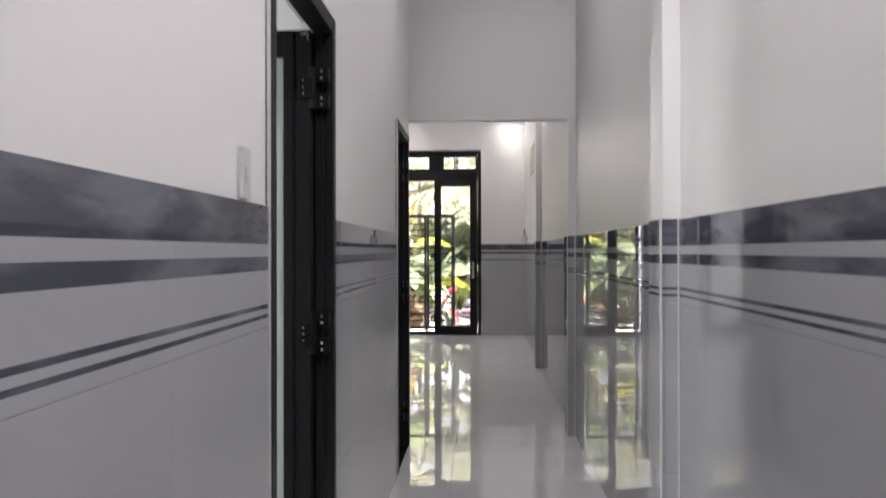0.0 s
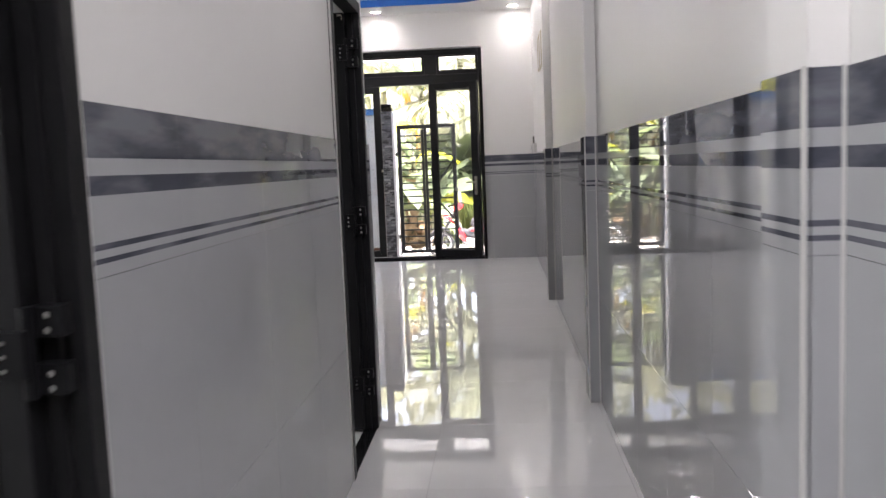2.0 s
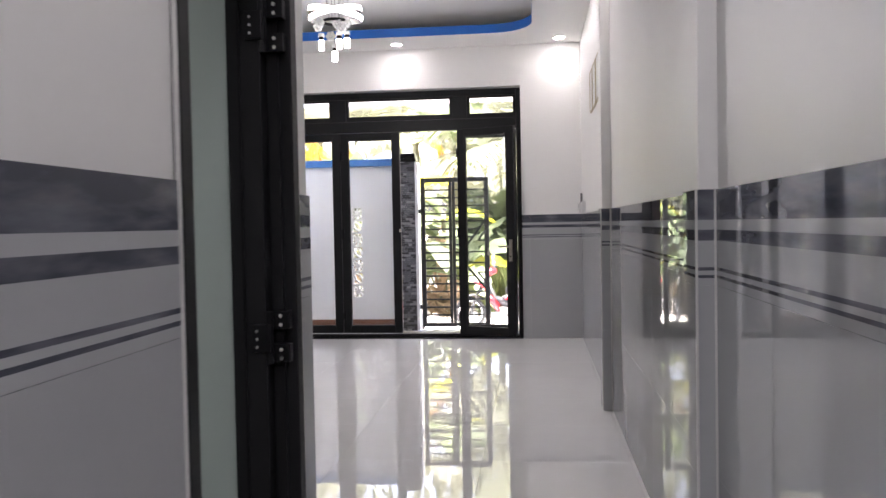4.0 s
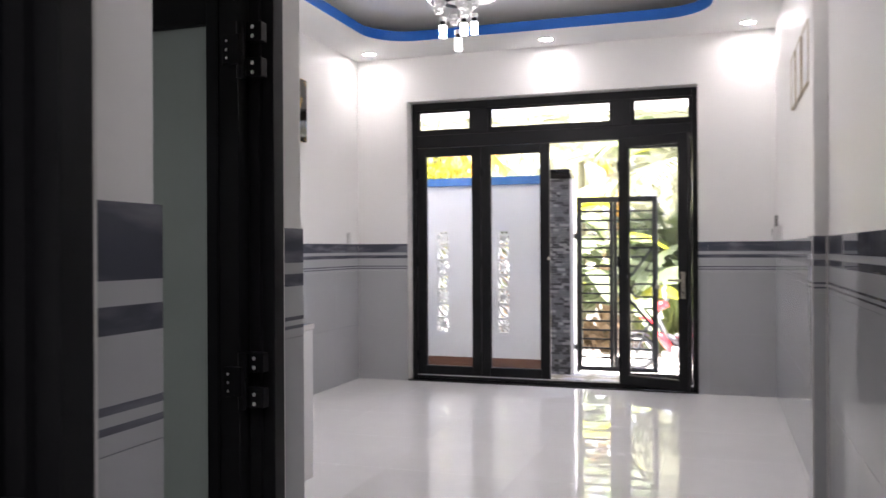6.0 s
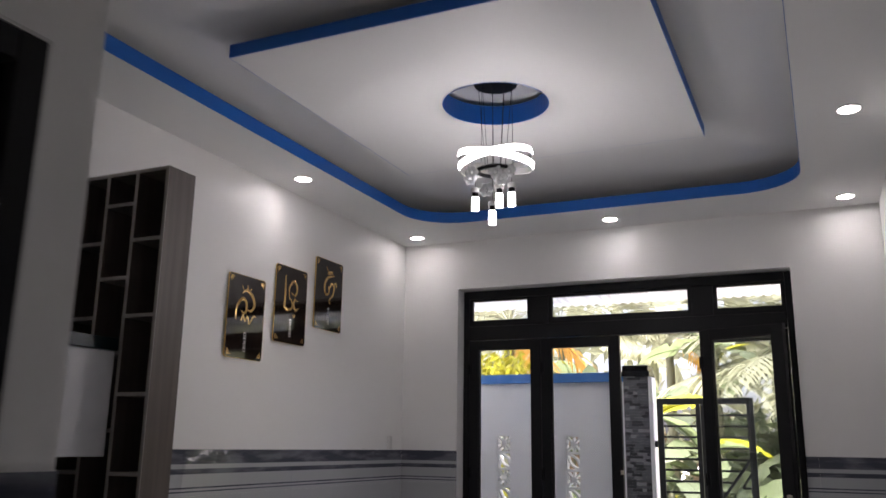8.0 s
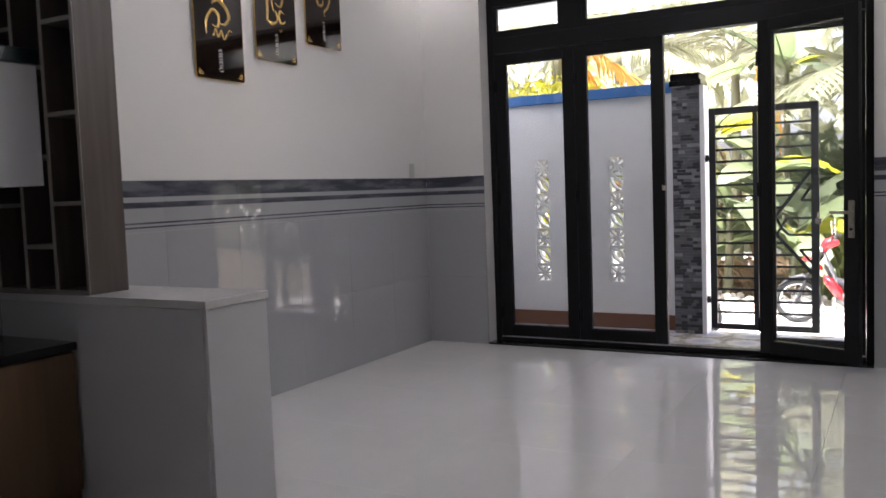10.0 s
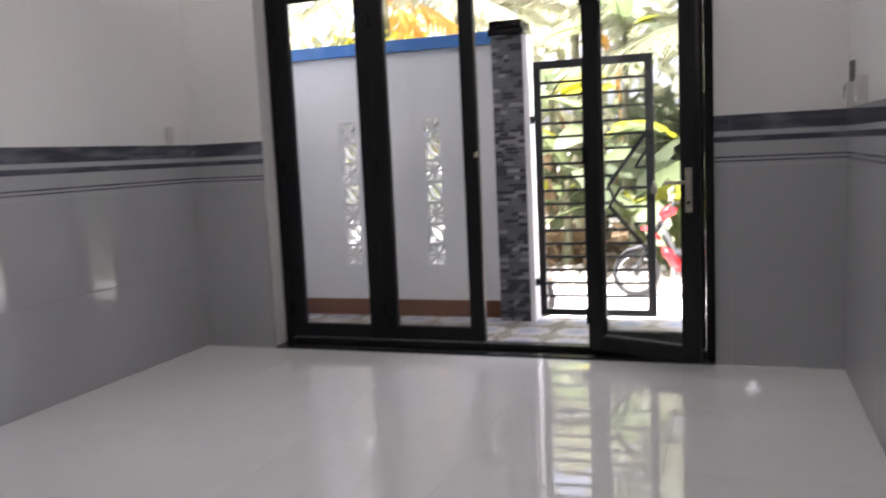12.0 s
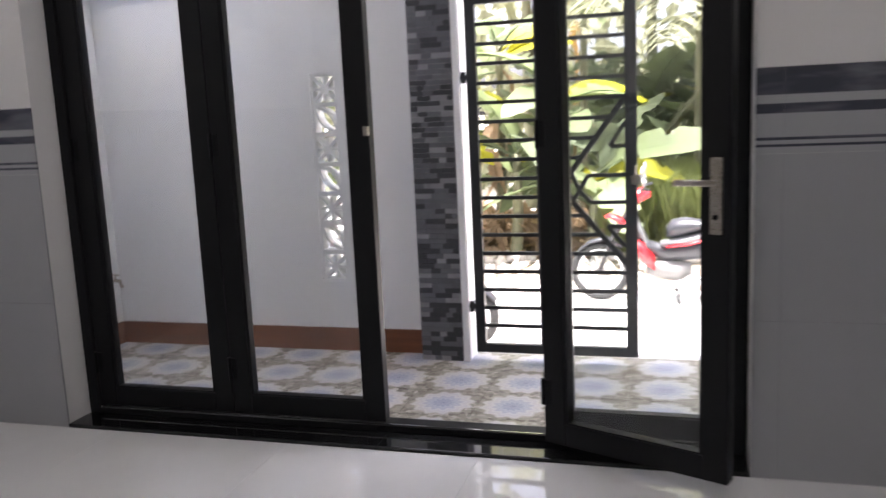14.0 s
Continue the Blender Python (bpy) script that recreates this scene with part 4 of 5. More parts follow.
def lacquer_picture(y0, z0, seed, label):
    w, h = 0.39, 0.555
    ob = thing("lacquer_picture", (WEST + 0.002, y0, z0), label, "wall picture", "lacquer pictures", "", 90)
    bm = bmesh.new()
    loop = rounded(0, 0, w, h, 0.018, 5)
    vs = [bm.verts.new((x, 0.0, z)) for x, z in loop]
    f = bm.faces.new(vs)
    ext = bmesh.ops.extrude_face_region(bm, geom=[f])
    bmesh.ops.translate(bm, vec=(0, -0.012, 0), verts=[v for v in ext["geom"] if isinstance(v, bmesh.types.BMVert)])
    part("panel", bm, LACQUER, ob)
    bm = bmesh.new()
    outer = rounded(-0.003, -0.003, w + 0.003, h + 0.003, 0.02, 5)
    for i in range(len(outer)):
        (a, b), (c, d) = outer[i], outer[(i + 1) % len(outer)]
        (e, g), (k, m) = loop[i], loop[(i + 1) % len(loop)]
        q = [[bm.verts.new((x, yy, z)) for x, z in ((a, b), (c, d), (k, m), (e, g))] for yy in (-0.0115, -0.004)]
        bm.faces.new(q[0])
        bm.faces.new((q[0][0], q[1][0], q[1][1], q[0][1]))
    part("edge", bm, GOLD, ob)
    for cx, cz, sx, sz in ((0.022, 0.022, 1, 1), (w - 0.022, 0.022, -1, 1), (0.022, h - 0.022, 1, -1), (w - 0.022, h - 0.022, -1, -1)):
        bm = bmesh.new()
        brush(bm, [(cx + 0.035 * sx, cz), (cx, cz), (cx, cz + 0.035 * sz)], (0.001, 0.006, 0.001), -0.0125, 0.001)
        brush(bm, [(cx + 0.026 * sx, cz + 0.006 * sz), (cx + 0.012 * sx, cz + 0.012 * sz), (cx + 0.006 * sx, cz + 0.026 * sz)], (0.001, 0.005, 0.001), -0.0125, 0.001)
        part("corner_ornament", bm, GOLD, ob)
    cx, cz = w / 2, h * 0.62
    for pts, widths in STROKES[seed]:
        bm = bmesh.new()
        brush(bm, [(cx + u * 0.95, cz + v * 0.95) for u, v in pts], widths, -0.0125)
        part("gold_stroke", bm, GOLD, ob, "raised gold brush stroke")
    for i in range(4):
        z = h * 0.29 - 0.034 * i
        bm = bmesh.new()
        brush(bm, [(cx - 0.016, z), (cx, z + 0.012), (cx + 0.016, z + 0.004)], (0.002, 0.004, 0.002), -0.0125, 0.001)
        brush(bm, [(cx - 0.01, z - 0.012), (cx + 0.018, z - 0.008)], (0.003, 0.002), -0.0125, 0.001)
        part("small_character", bm, PLASTIC, ob, "small pale brush mark")
    return ob


lacquer_picture(9.791, 1.972, 1, "black lacquer wall picture with gold flourish, hung lowest")
lacquer_picture(10.305, 2.134, 2, "black lacquer wall picture with gold lettering, hung in the middle")
lacquer_picture(10.812, 2.293, 3, "black lacquer wall picture with gold flourish, hung highest")
for y0, wd in ((9.52, 0.36), (9.94, 0.33), (10.31, 0.29)):
    ob = thing("gilt_frame", (RIGHT + 0.006, y0 + wd, 2.262), "pale picture in a thin gilt frame on the wall", "picture frame", "gilt frames", "", -90)
    h = 0.35
    boxes("picture", PLASTIC, ob, (0.01, -0.014, 0.01, wd - 0.01, 0.0, h - 0.01))
    for a in ((0, -0.018, 0, wd, 0, 0.0078), (0, -0.018, h - 0.0078, wd, 0, h), (0, -0.018, 0.008, 0.0078, 0, h - 0.008), (wd - 0.0078, -0.018, 0.008, wd, 0, h - 0.008)):
        boxes("rail", GILT, ob, a, bevel=0.002)


# ---- switches ----
def switch(name, place, turn, w, h, label, rockers=1):
    ob = thing(name, place, label, "switch", "", "", turn)
    boxes("plate", PLASTIC, ob, (0, -0.011, 0, w, 0.0, h), bevel=0.003)
    for i in range(rockers):
        z = h * (i + 0.5) / rockers
        boxes("rocker", PLASTIC, ob, (w * 0.28, -0.015, z - h * 0.13 / 1, w * 0.72, -0.0105, z + h * 0.13), bevel=0.002)
    return ob


switch("wall_switch", (-SKIN, 1.36, 1.387), 90, 0.062, 0.108, "white switch plate just above the tile border")
switch("wall_switch", (WEST - SKIN, 12.10, 1.387), 90, 0.07, 0.115, "white switch plate above the tile border by the corner", 2)
box_switch = thing("wall_switch", (RIGHT + SKIN, 11.82, 1.389), "white surface-mounted switch box above the tile border", "switch", "", "", -90)
boxes("mount_box", PLASTIC, box_switch, (0, -0.034, 0, 0.115, 0.0, 0.118), bevel=0.006)
boxes("plate", PLASTIC, box_switch, (0.004, -0.042, 0.004, 0.111, -0.0345, 0.114), bevel=0.003)
boxes("rocker", PLASTIC, box_switch, (0.035, -0.047, 0.03, 0.08, -0.0415, 0.09), bevel=0.002)
kh = thing("key_holder", (RIGHT + SKIN, 12.06, 1.40), "pale plastic remote holder with keys on the wall", "wall holder", "", "", -90)
boxes("back_plate", PLASTIC, kh, (0, -0.006, -0.012, 0.07, 0.0, 0.13), bevel=0.002)
for x0 in (0.004, 0.062):
    boxes("side_wall", PLASTIC, kh, (x0, -0.05, -0.012, x0 + 0.004, -0.0065, 0.10), bevel=0.001)
boxes("cup", PLASTIC, kh, (0.0085, -0.054, -0.012, 0.0615, -0.048, 0.06), bevel=0.002)
boxes("remote", ENGINE, kh, (0.014, -0.036, -0.004, 0.056, -0.014, 0.20), bevel=0.006)
bm = bmesh.new()
torus(bm, (0.035, -0.060, 0.075), Matrix.Rotation(radians(90), 3, "X"), 0.011, 0.0015, 20, 6)
box(bm, 0.029, -0.0615, 0.02, 0.041, -0.059, 0.064, bevel=0.001)
part("key", bm, BLACK_PART, kh, "dark key on a ring")

# ---- kitchen side ----
PEN = (WEST + 0.004, 8.515, -1.62, 8.87)
peninsula = thing("peninsula_counter", (PEN[0], PEN[1], 0), "white panelled peninsula with a pale stone top", "counter")
L = PEN[2] - PEN[0]
boxes("body", CABINET, peninsula, (0, 0.012, 0, L - 0.022, 0.33, 0.862))
boxes("end_panel", CABINET, peninsula, (L - 0.018, 0.004, 0.0, L - 0.001, 0.338, 0.862), bevel=0.002)
boxes("front_panel", CABINET, peninsula, (0.53, 0.0, 0.0, L - 0.022, 0.011, 0.862), bevel=0.002)
boxes("top", COUNTER, peninsula, (-0.0, -0.006, 0.864, L + 0.006, 0.346, 0.897), bevel=0.004)

shelf = thing("open_shelf", (WEST + 0.006, 8.527, 0.898), "tall grey-brown wooden open shelf standing on the counter", "shelf")
SW, SD, SH = 0.605, 0.195, 1.885
for x in (0.0, 0.195, 0.39, SW - 0.018):
    boxes("upright", SHELF_WOOD, shelf, (x, 0.004, 0, x + 0.018, SD, SH))
    boxes("edging", SHELF_EDGE, shelf, (x, 0.0, 0, x + 0.018, 0.0038, SH))
boxes("back", SHELF_WOOD, shelf, (0.0185, SD - 0.01, 0.001, SW - 0.0185, SD - 0.001, SH - 0.001))
for col, levels in enumerate(((0.37, 0.74, 1.12, 1.505), (0.19, 0.57, 0.94, 1.315, 1.70), (0.37, 0.74, 1.12, 1.505))):
    x0 = (0.018, 0.213, 0.408)[col]
    x1 = (0.195, 0.39, SW - 0.018)[col]
    for z in (*levels, 0.0, SH - 0.018):
        boxes("board", SHELF_WOOD, shelf, (x0 + 0.0005, 0.004, z, x1 - 0.0005, SD - 0.0105, z + 0.018))
        boxes("edging", SHELF_EDGE, shelf, (x0 + 0.0005, 0.0, z, x1 - 0.0005, 0.0038, z + 0.018))

upper = thing("wall_cabinet", (WEST, 6.46, 1.355), "white wall cabinet with a dark green top board", "wall cabinet")
UL = 8.51 - 6.46
boxes("carcass", CABINET, upper, (0.004, 0, 0.0, 0.37, UL, 0.497))
boxes("top_board", DARK_TOP, upper, (0.004, 0, 0.499, 0.408, UL, 0.558), bevel=0.002)
ydoor = UL
while ydoor > 0.25:
    boxes("door", CABINET, upper, (0.372, ydoor - 0.297, 0.0, 0.39, ydoor, 0.495), bevel=0.0015)
    ydoor -= 0.30

lower = thing("kitchen_base_cabinet", (WEST, 6.46, 0), "brown wood base cabinet with a black worktop", "base cabinet")
UL = 8.51 - 6.46
boxes("carcass", CABINET_WOOD, lower, (0.004, 0, 0.0, 0.495, UL, 0.668))
boxes("worktop", STONE, lower, (0.002, 0, 0.670, 0.53, UL, 0.705), bevel=0.003)
ydoor = UL - 0.004
while ydoor > 0.4:
    boxes("door", CABINET_WOOD, lower, (0.497, ydoor - 0.446, 0.08, 0.515, ydoor, 0.66), bevel=0.0015)
    ydoor -= 0.45
switch("wall_socket", (WEST - SKIN, 8.30, 1.10), 90, 0.075, 0.12, "white socket on the dark kitchen tiles")

# ---- the added block over the roof and the porch canopy ----
# unseen block, added to keep sun off the yard and ceiling openings
sun_block = structure("roof_sun_block", OUT_PAINT, "plain white unseen block over the roof and house sides, added for shade", "roof", (-3.05, -3.14, TOP + 0.13, 1.27, OUT - 0.005, 4.3), (-3.5, -3.14, -0.2, -3.06, OUT - 0.005, 4.3), (1.28, -3.14, -0.2, 1.6, OUT - 0.005, 4.3))
bm = bmesh.new()
nw = 162
prof = []
for i in range(nw + 1):
    x = -3.45 + 4.9 * i / nw
    prof.append((x, 0.012 * math.cos(2 * math.pi * x / 0.09)))
va = [[bm.verts.new((x, yy, zz + dz)) for yy, zz in ((OUT + 0.008, 2.97), (13.93, 2.875))] for x, dz in prof]
vb = [[bm.verts.new((x, yy, zz + dz + 0.004)) for yy, zz in ((OUT + 0.008, 2.97), (13.93, 2.875))] for x, dz in prof]
for i in range(nw):
    bm.faces.new((va[i][0], va[i + 1][0], va[i + 1][1], va[i][1]))
    bm.faces.new((vb[i][0], vb[i][1], vb[i + 1][1], vb[i + 1][0]))
    bm.faces.new((va[i][1], va[i + 1][1], vb[i + 1][1], vb[i][1]))
canopy = tagged(part("porch_canopy", bm, ROOFING), "white corrugated sheet canopy over the porch", "canopy", "", "structure")

tap = thing("garden_tap", (-3.268, 13.88, 0.33), "small steel garden tap on the yard wall", "tap")
bm = bmesh.new()
rod(bm, (0, 0, 0), (0.09, 0, 0), 0.011)
rod(bm, (0.08, 0, 0.0), (0.1, 0, -0.045), 0.010)
part("spout", bm, STEEL, tap)
bm = bmesh.new()
rod(bm, (0.05, 0, 0.01), (0.05, 0, 0.035), 0.006)
box(bm, 0.03, -0.006, 0.034, 0.085, 0.006, 0.042, bevel=0.002)
part("tap_handle", bm, STEEL, tap)


# ---- plants ----
def leafy(mat, share=0.5):
    """Lets daylight through a leaf."""
    n, l = mat.node_tree.nodes, mat.node_tree.links
    b, out = n["Principled BSDF"], n["Material Output"]
    tr, mix = n.new("ShaderNodeBsdfTranslucent"), n.new("ShaderNodeMixShader")
    l.new(b.inputs["Base Color"].links[0].from_socket, tr.inputs["Color"])
    mix.inputs[0].default_value = share
    l.new(b.outputs[0], mix.inputs[1])
    l.new(tr.outputs[0], mix.inputs[2])
    l.new(mix.outputs[0], out.inputs["Surface"])


for m_ in (LEAF, LEAF_DARK, FROND_PALE, LEAF_YELLOW, LEAF_DRY, DEAD_LEAF, GRASS):
    leafy(m_)
leafy(ROOFING, 0.23)


def banana_leaf_mesh(length, width, droop, mat, seed, tears=4):
    r = random.Random(seed)
    bm = bmesh.new()
    n = 18
    mids, ls, rs = [], [], []
    torn = {r.randrange(3, n - 1): r.choice((-1, 1)) for _ in range(tears)}
    for i in range(n + 1):
        u = i / n
        x = length * u * (1 - 0.18 * droop * u)
        z = length * (0.28 * u - droop * 0.75 * u * u)
        half = width * 0.5 * (math.sin(math.pi * min(1, 0.06 + u * 0.95)) ** 0.55) if u < 0.999 else 0.0
        half = 0.012 if u < 0.12 else half * min(1, (u - 0.08) * 7)
        wob = r.uniform(-0.02, 0.02)
        mids.append(bm.verts.new((x, 0, z)))
        lt = 0.35 if torn.get(i) == 1 else 1.0
        rt = 0.35 if torn.get(i) == -1 else 1.0
        ls.append(bm.verts.new((x, half * lt, z + half * 0.35 - abs(wob) - 0.3 * half * u)))
        rs.append(bm.verts.new((x, -half * rt, z + half * 0.35 - abs(wob) - 0.3 * half * u)))
    for i in range(n):
        bm.faces.new((mids[i], mids[i + 1], ls[i + 1], ls[i]))
        bm.faces.new((mids[i + 1], mids[i], rs[i], rs[i + 1]))
    for i in range(n):
        a, b = mids[i].co, mids[i + 1].co
        if i < n - 2:
            rod(bm, a - Vector((0, 0, 0.006)), b - Vector((0, 0, 0.006)), 0.018 * (1 - i / n) + 0.004, 0.018 * (1 - (i + 1) / n) + 0.004, sides=5, caps=False)
    return mesh_of("leaf", bm, mat, True)


BANANA = [banana_leaf_mesh(1.7, 0.52, 0.55, LEAF, 1), banana_leaf_mesh(1.5, 0.46, 0.85, LEAF, 2, 6), banana_leaf_mesh(1.8, 0.5, 0.3, LEAF_DARK, 3), banana_leaf_mesh(1.3, 0.5, 1.1, LEAF_DARK, 4, 6)]
BANANA_YELLOW = [banana_leaf_mesh(1.2, 0.42, 0.7, LEAF_YELLOW, 5, 3)]
BANANA_DRY = [banana_leaf_mesh(1.0, 0.22, 2.0, DEAD_LEAF, 6, 8), banana_leaf_mesh(0.9, 0.3, 2.4, DEAD_LEAF, 7, 8)]


def banana_plant(x, y, height, seed, leaves=8, z=-0.52, yellow=0):
    r = random.Random(seed)
    ob = thing("banana_plant", (x, y, z), "banana plant with broad green leaves and a brown stem", "plant", "banana plants")
    bm = bmesh.new()
    for i in range(6):
        a, b = i / 6, (i + 1) / 6
        rod(bm, (0.05 * math.sin(a * 2), 0, height * a), (0.05 * math.sin(b * 2), 0, height * b), 0.085 - 0.04 * a, 0.085 - 0.04 * b, sides=10, caps=(i in (0, 5)))
    part("stem", bm, STEM, ob, smooth=True)
    for i in range(leaves):
        me = r.choice(BANANA_YELLOW) if i < yellow else r.choice(BANANA)
        lf = new("leaf", me)
        lf.parent = ob
        s = r.uniform(0.75, 1.2)
        lf.matrix_basis = pose(0.05, 0, height * (r.uniform(0.55, 0.8) if i % 3 == 2 else r.uniform(0.86, 1.0)), r.uniform(-35, 35), r.uniform(-50, 12), 360 * i / leaves + r.uniform(-25, 25)) @ Matrix.Diagonal((s, s, s, 1))
    for i in range(4 if yellow > 1 else 0):
        lf = new("dry_leaf", BANANA_DRY[i % 2])
        lf.parent = ob
        lf.matrix_basis = pose(0.03, 0, height * r.uniform(0.6, 0.9), 0, r.uniform(25, 50), r.uniform(0, 360))
    return ob


for i, (x, y, h, nleaf, yel) in enumerate(((-1.26, 19.75, 2.05, 10, 2), (-0.41, 23.77, 1.8, 10, 1), (1.05, 24.0, 2.75, 10, 0), (-2.2, 20.75, 2.68, 10, 2), (2.75, 23.85, 2.31, 9, 0), (-3.7, 21.0, 2.93, 9, 3), (-5.82, 20.5, 2.8, 9, 3), (-1.32, 23.0, 3.93, 10, 1), (-8.07, 21.75, 3.18, 9, 1), (0.64, 23.59, 1.5, 9, 0), (-0.82, 19.38, 1.05, 8, 1), (-1.7, 19.25, 1.3, 9, 1), (-0.38, 23.44, 1.42, 8, 1), (-2.83, 19.0, 1.93, 8, 3))):
    banana_plant(x, y, h, 40 + i, nleaf, yellow=yel)


def frond_mesh(length, mat, seed, droop=0.6, leaflets=34):
    r = random.Random(seed)
    bm = bmesh.new()
    spine = [Vector((length * u, 0, length * (0.35 * u - droop * u * u))) for u in [i / 12 for i in range(13)]]
    for i in range(12):
        rod(bm, spine[i], spine[i + 1], 0.016 * (1 - i / 13), 0.016 * (1 - (i + 1) / 13), sides=5, caps=False)
    for i in range(leaflets):
        u = 0.12 + 0.88 * i / leaflets
        k = min(11, int(u * 12))
        p = spine[k].lerp(spine[k + 1], u * 12 - k)
        ln = 0.55 * length * 0.45 * (math.sin(math.pi * (0.15 + 0.8 * u)) + 0.15)
        for side in (-1, 1):
            tipp = p + Vector((ln * 0.55, side * ln * 0.75, -ln * r.uniform(0.25, 0.6)))
            mid = p.lerp(tipp, 0.5) + Vector((0, 0, 0.03))
            wv = Vector((0.02, -0.01 * side, 0))
            v = [bm.verts.new(q) for q in (p - wv * 0.5, p + wv * 0.5, mid + wv, mid - wv, tipp)]
            bm.faces.new((v[0], v[1], v[2], v[3]))
            bm.faces.new((v[3], v[2], v[4]))
    return mesh_of("frond", bm, mat)


FRONDS = [frond_mesh(2.2, FROND_PALE, 1, leaflets=44), frond_mesh(2.4, FROND_PALE, 2, 0.4, 44), frond_mesh(1.9, LEAF_DRY, 3, 1.0)]


def palm(x, y, height, seed, dry=1, count=11):
    r = random.Random(seed)
    ob = thing("palm_tree", (x, y, -0.52), "palm with feathery green fronds, some dry and orange", "palm", "palms")
    bm = bmesh.new()
    for i in range(8):
        a, b = i / 8, (i + 1) / 8
        rod(bm, (0, 0, height * a), (0, 0, height * b), 0.13 - 0.04 * a, 0.12 - 0.04 * b, sides=10, caps=(i in (0, 7)))
    part("trunk", bm, STEM, ob, smooth=True)
    for i in range(count):
        lf = new("frond", FRONDS[2] if i < dry else r.choice(FRONDS[:2]))
        lf.parent = ob
        s = r.uniform(1.0, 1.5)
        lf.matrix_basis = pose(0, 0, height, 0, r.uniform(-55, 15) if i >= dry else r.uniform(10, 40), 360 * i / count + r.uniform(-15, 15)) @ Matrix.Diagonal((s, s, s, 1))
    return ob


for i, (x, y, h, dry) in enumerate(((-4.33, 19.25, 4.05, 3), (-7.07, 19.0, 3.93, 3), (1.55, 23.38, 3.93, 0), (0.5, 22.4, 3.5, 1), (2.4, 21.9, 2.6, 1), (3.3, 22.5, 3.3, 0), (-2.45, 24.62, 4.43, 1), (3.93, 24.0, 4.18, 0), (-9.45, 23.38, 4.3, 2), (-0.33, 25.88, 5.18, 0), (-5.33, 25.88, 4.93, 0))):
    palm(x, y, h, 70 + i, dry)


def leaf_cloud(name, label, mat, count, spread, size, seed, category):
    """Countless small leaves in a volume, as one thing."""
    r = random.Random(seed)
    vs, fs = [], []
    for i in range(count):
        c = Vector(spread(r))
        q = Euler((r.uniform(-1.3, 1.3), r.uniform(-1.3, 1.3), r.uniform(0, 6.3))).to_matrix()
        s = size * r.uniform(0.5, 1.4)
        k = len(vs)
        for p in ((-s, 0, 0), (0, -s * 0.4, 0.1 * s), (s, 0, -0.15 * s), (0, s * 0.4, 0.1 * s)):
            vs.append(c + q @ Vector(p))
        fs.append((k, k + 1, k + 2, k + 3))
    me = bpy.data.meshes.new(name)
    me.from_pydata([tuple(v) for v in vs], [], fs)
    me.materials.append(mat)
    return tagged(new(name, me), label, category, "", "stuff")


leaf_cloud("undergrowth", "dense dark green undergrowth behind the lane", LEAF_DARK, 5200, lambda r: (r.uniform(-1.6, 9), r.uniform(23.2, 27.0), r.uniform(0, 1) ** 1.5 * 2.6 - 0.5), 0.20, 3, "undergrowth")
leaf_cloud("far_woods", "far pale green woods behind the garden", FROND_PALE, 9000, lambda r: (r.uniform(-24, 18), r.uniform(27.5, 36.0), r.uniform(-0.1, 1) ** 2 * 9.0 - 0.4), 0.42, 4, "woods")
leaf_cloud("shrub", "yellow-green shrub rising behind the yard wall", LEAF_YELLOW, 1500, lambda r: (-4.25 + r.gauss(0, 0.36), 18.5 + r.gauss(0, 0.3), 2.72 - 0.9 * r.uniform(0, 1) ** 2 + r.gauss(0, 0.12)) if r.random() < 0.85 else (-4.25 + r.gauss(0, 0.05), 18.5 + r.gauss(0, 0.05), r.uniform(-0.5, 2.2)), 0.07, 5, "shrub")
leaf_cloud("dead_leaves", "dry brown leaf litter under the banana plants", DEAD_LEAF, 1500, lambda r: (r.uniform(-3.4, -0.5), r.uniform(19.2, 21.6), -0.5 + abs(r.gauss(0, 0.16))), 0.17, 6, "leaf litter")


def grass_patch(seed, count, x0, x1, y0, y1, h):
    r = random.Random(seed)
    vs, fs = [], []
    for i in range(count):
        x, y = r.uniform(x0, x1), r.uniform(y0, y1)
        a, hh = r.uniform(0, 6.3), h * r.uniform(0.4, 1.2)
        w = 0.008
        dx, dy = math.cos(a), math.sin(a)
        k = len(vs)
        vs += [(x - w * dy, y + w * dx, -0.52), (x + w * dy, y - w * dx, -0.52), (x + dx * hh * 0.25 + w * dy, y + dy * hh * 0.25, -0.52 + hh * 0.6), (x + dx * hh * 0.6, y + dy * hh * 0.6, -0.52 + hh)]
        fs += [(k, k + 1, k + 2), (k, k + 2, k + 3)]
    me = bpy.data.meshes.new("grass")
    me.from_pydata(vs, [], fs)
    me.materials.append(GRASS)
    return tagged(new("grass", me), "tall bright green grass beside the lane", "grass", "", "stuff")


grass_patch(8, 12000, -0.5, 3.4, 19.2, 23.2, 0.9)
rng = random.Random(21)
bm = bmesh.new()
for i in range(520):
    s = rng.uniform(0.02, 0.1)
    x, y = rng.uniform(-3.2, 2.2), rng.uniform(17.6, 19.4)
    bmesh.ops.create_icosphere(bm, subdivisions=1, radius=s, matrix=Matrix.LocRotScale((x, y, -0.5 + s * 0.3), Euler((rng.uniform(0, 6), rng.uniform(0, 6), 0)), (1, rng.uniform(0.6, 1), rng.uniform(0.5, 0.9))))
tagged(part("rubble", bm, STONES), "pale stones and rubble along the far side of the lane", "rubble", "", "stuff")


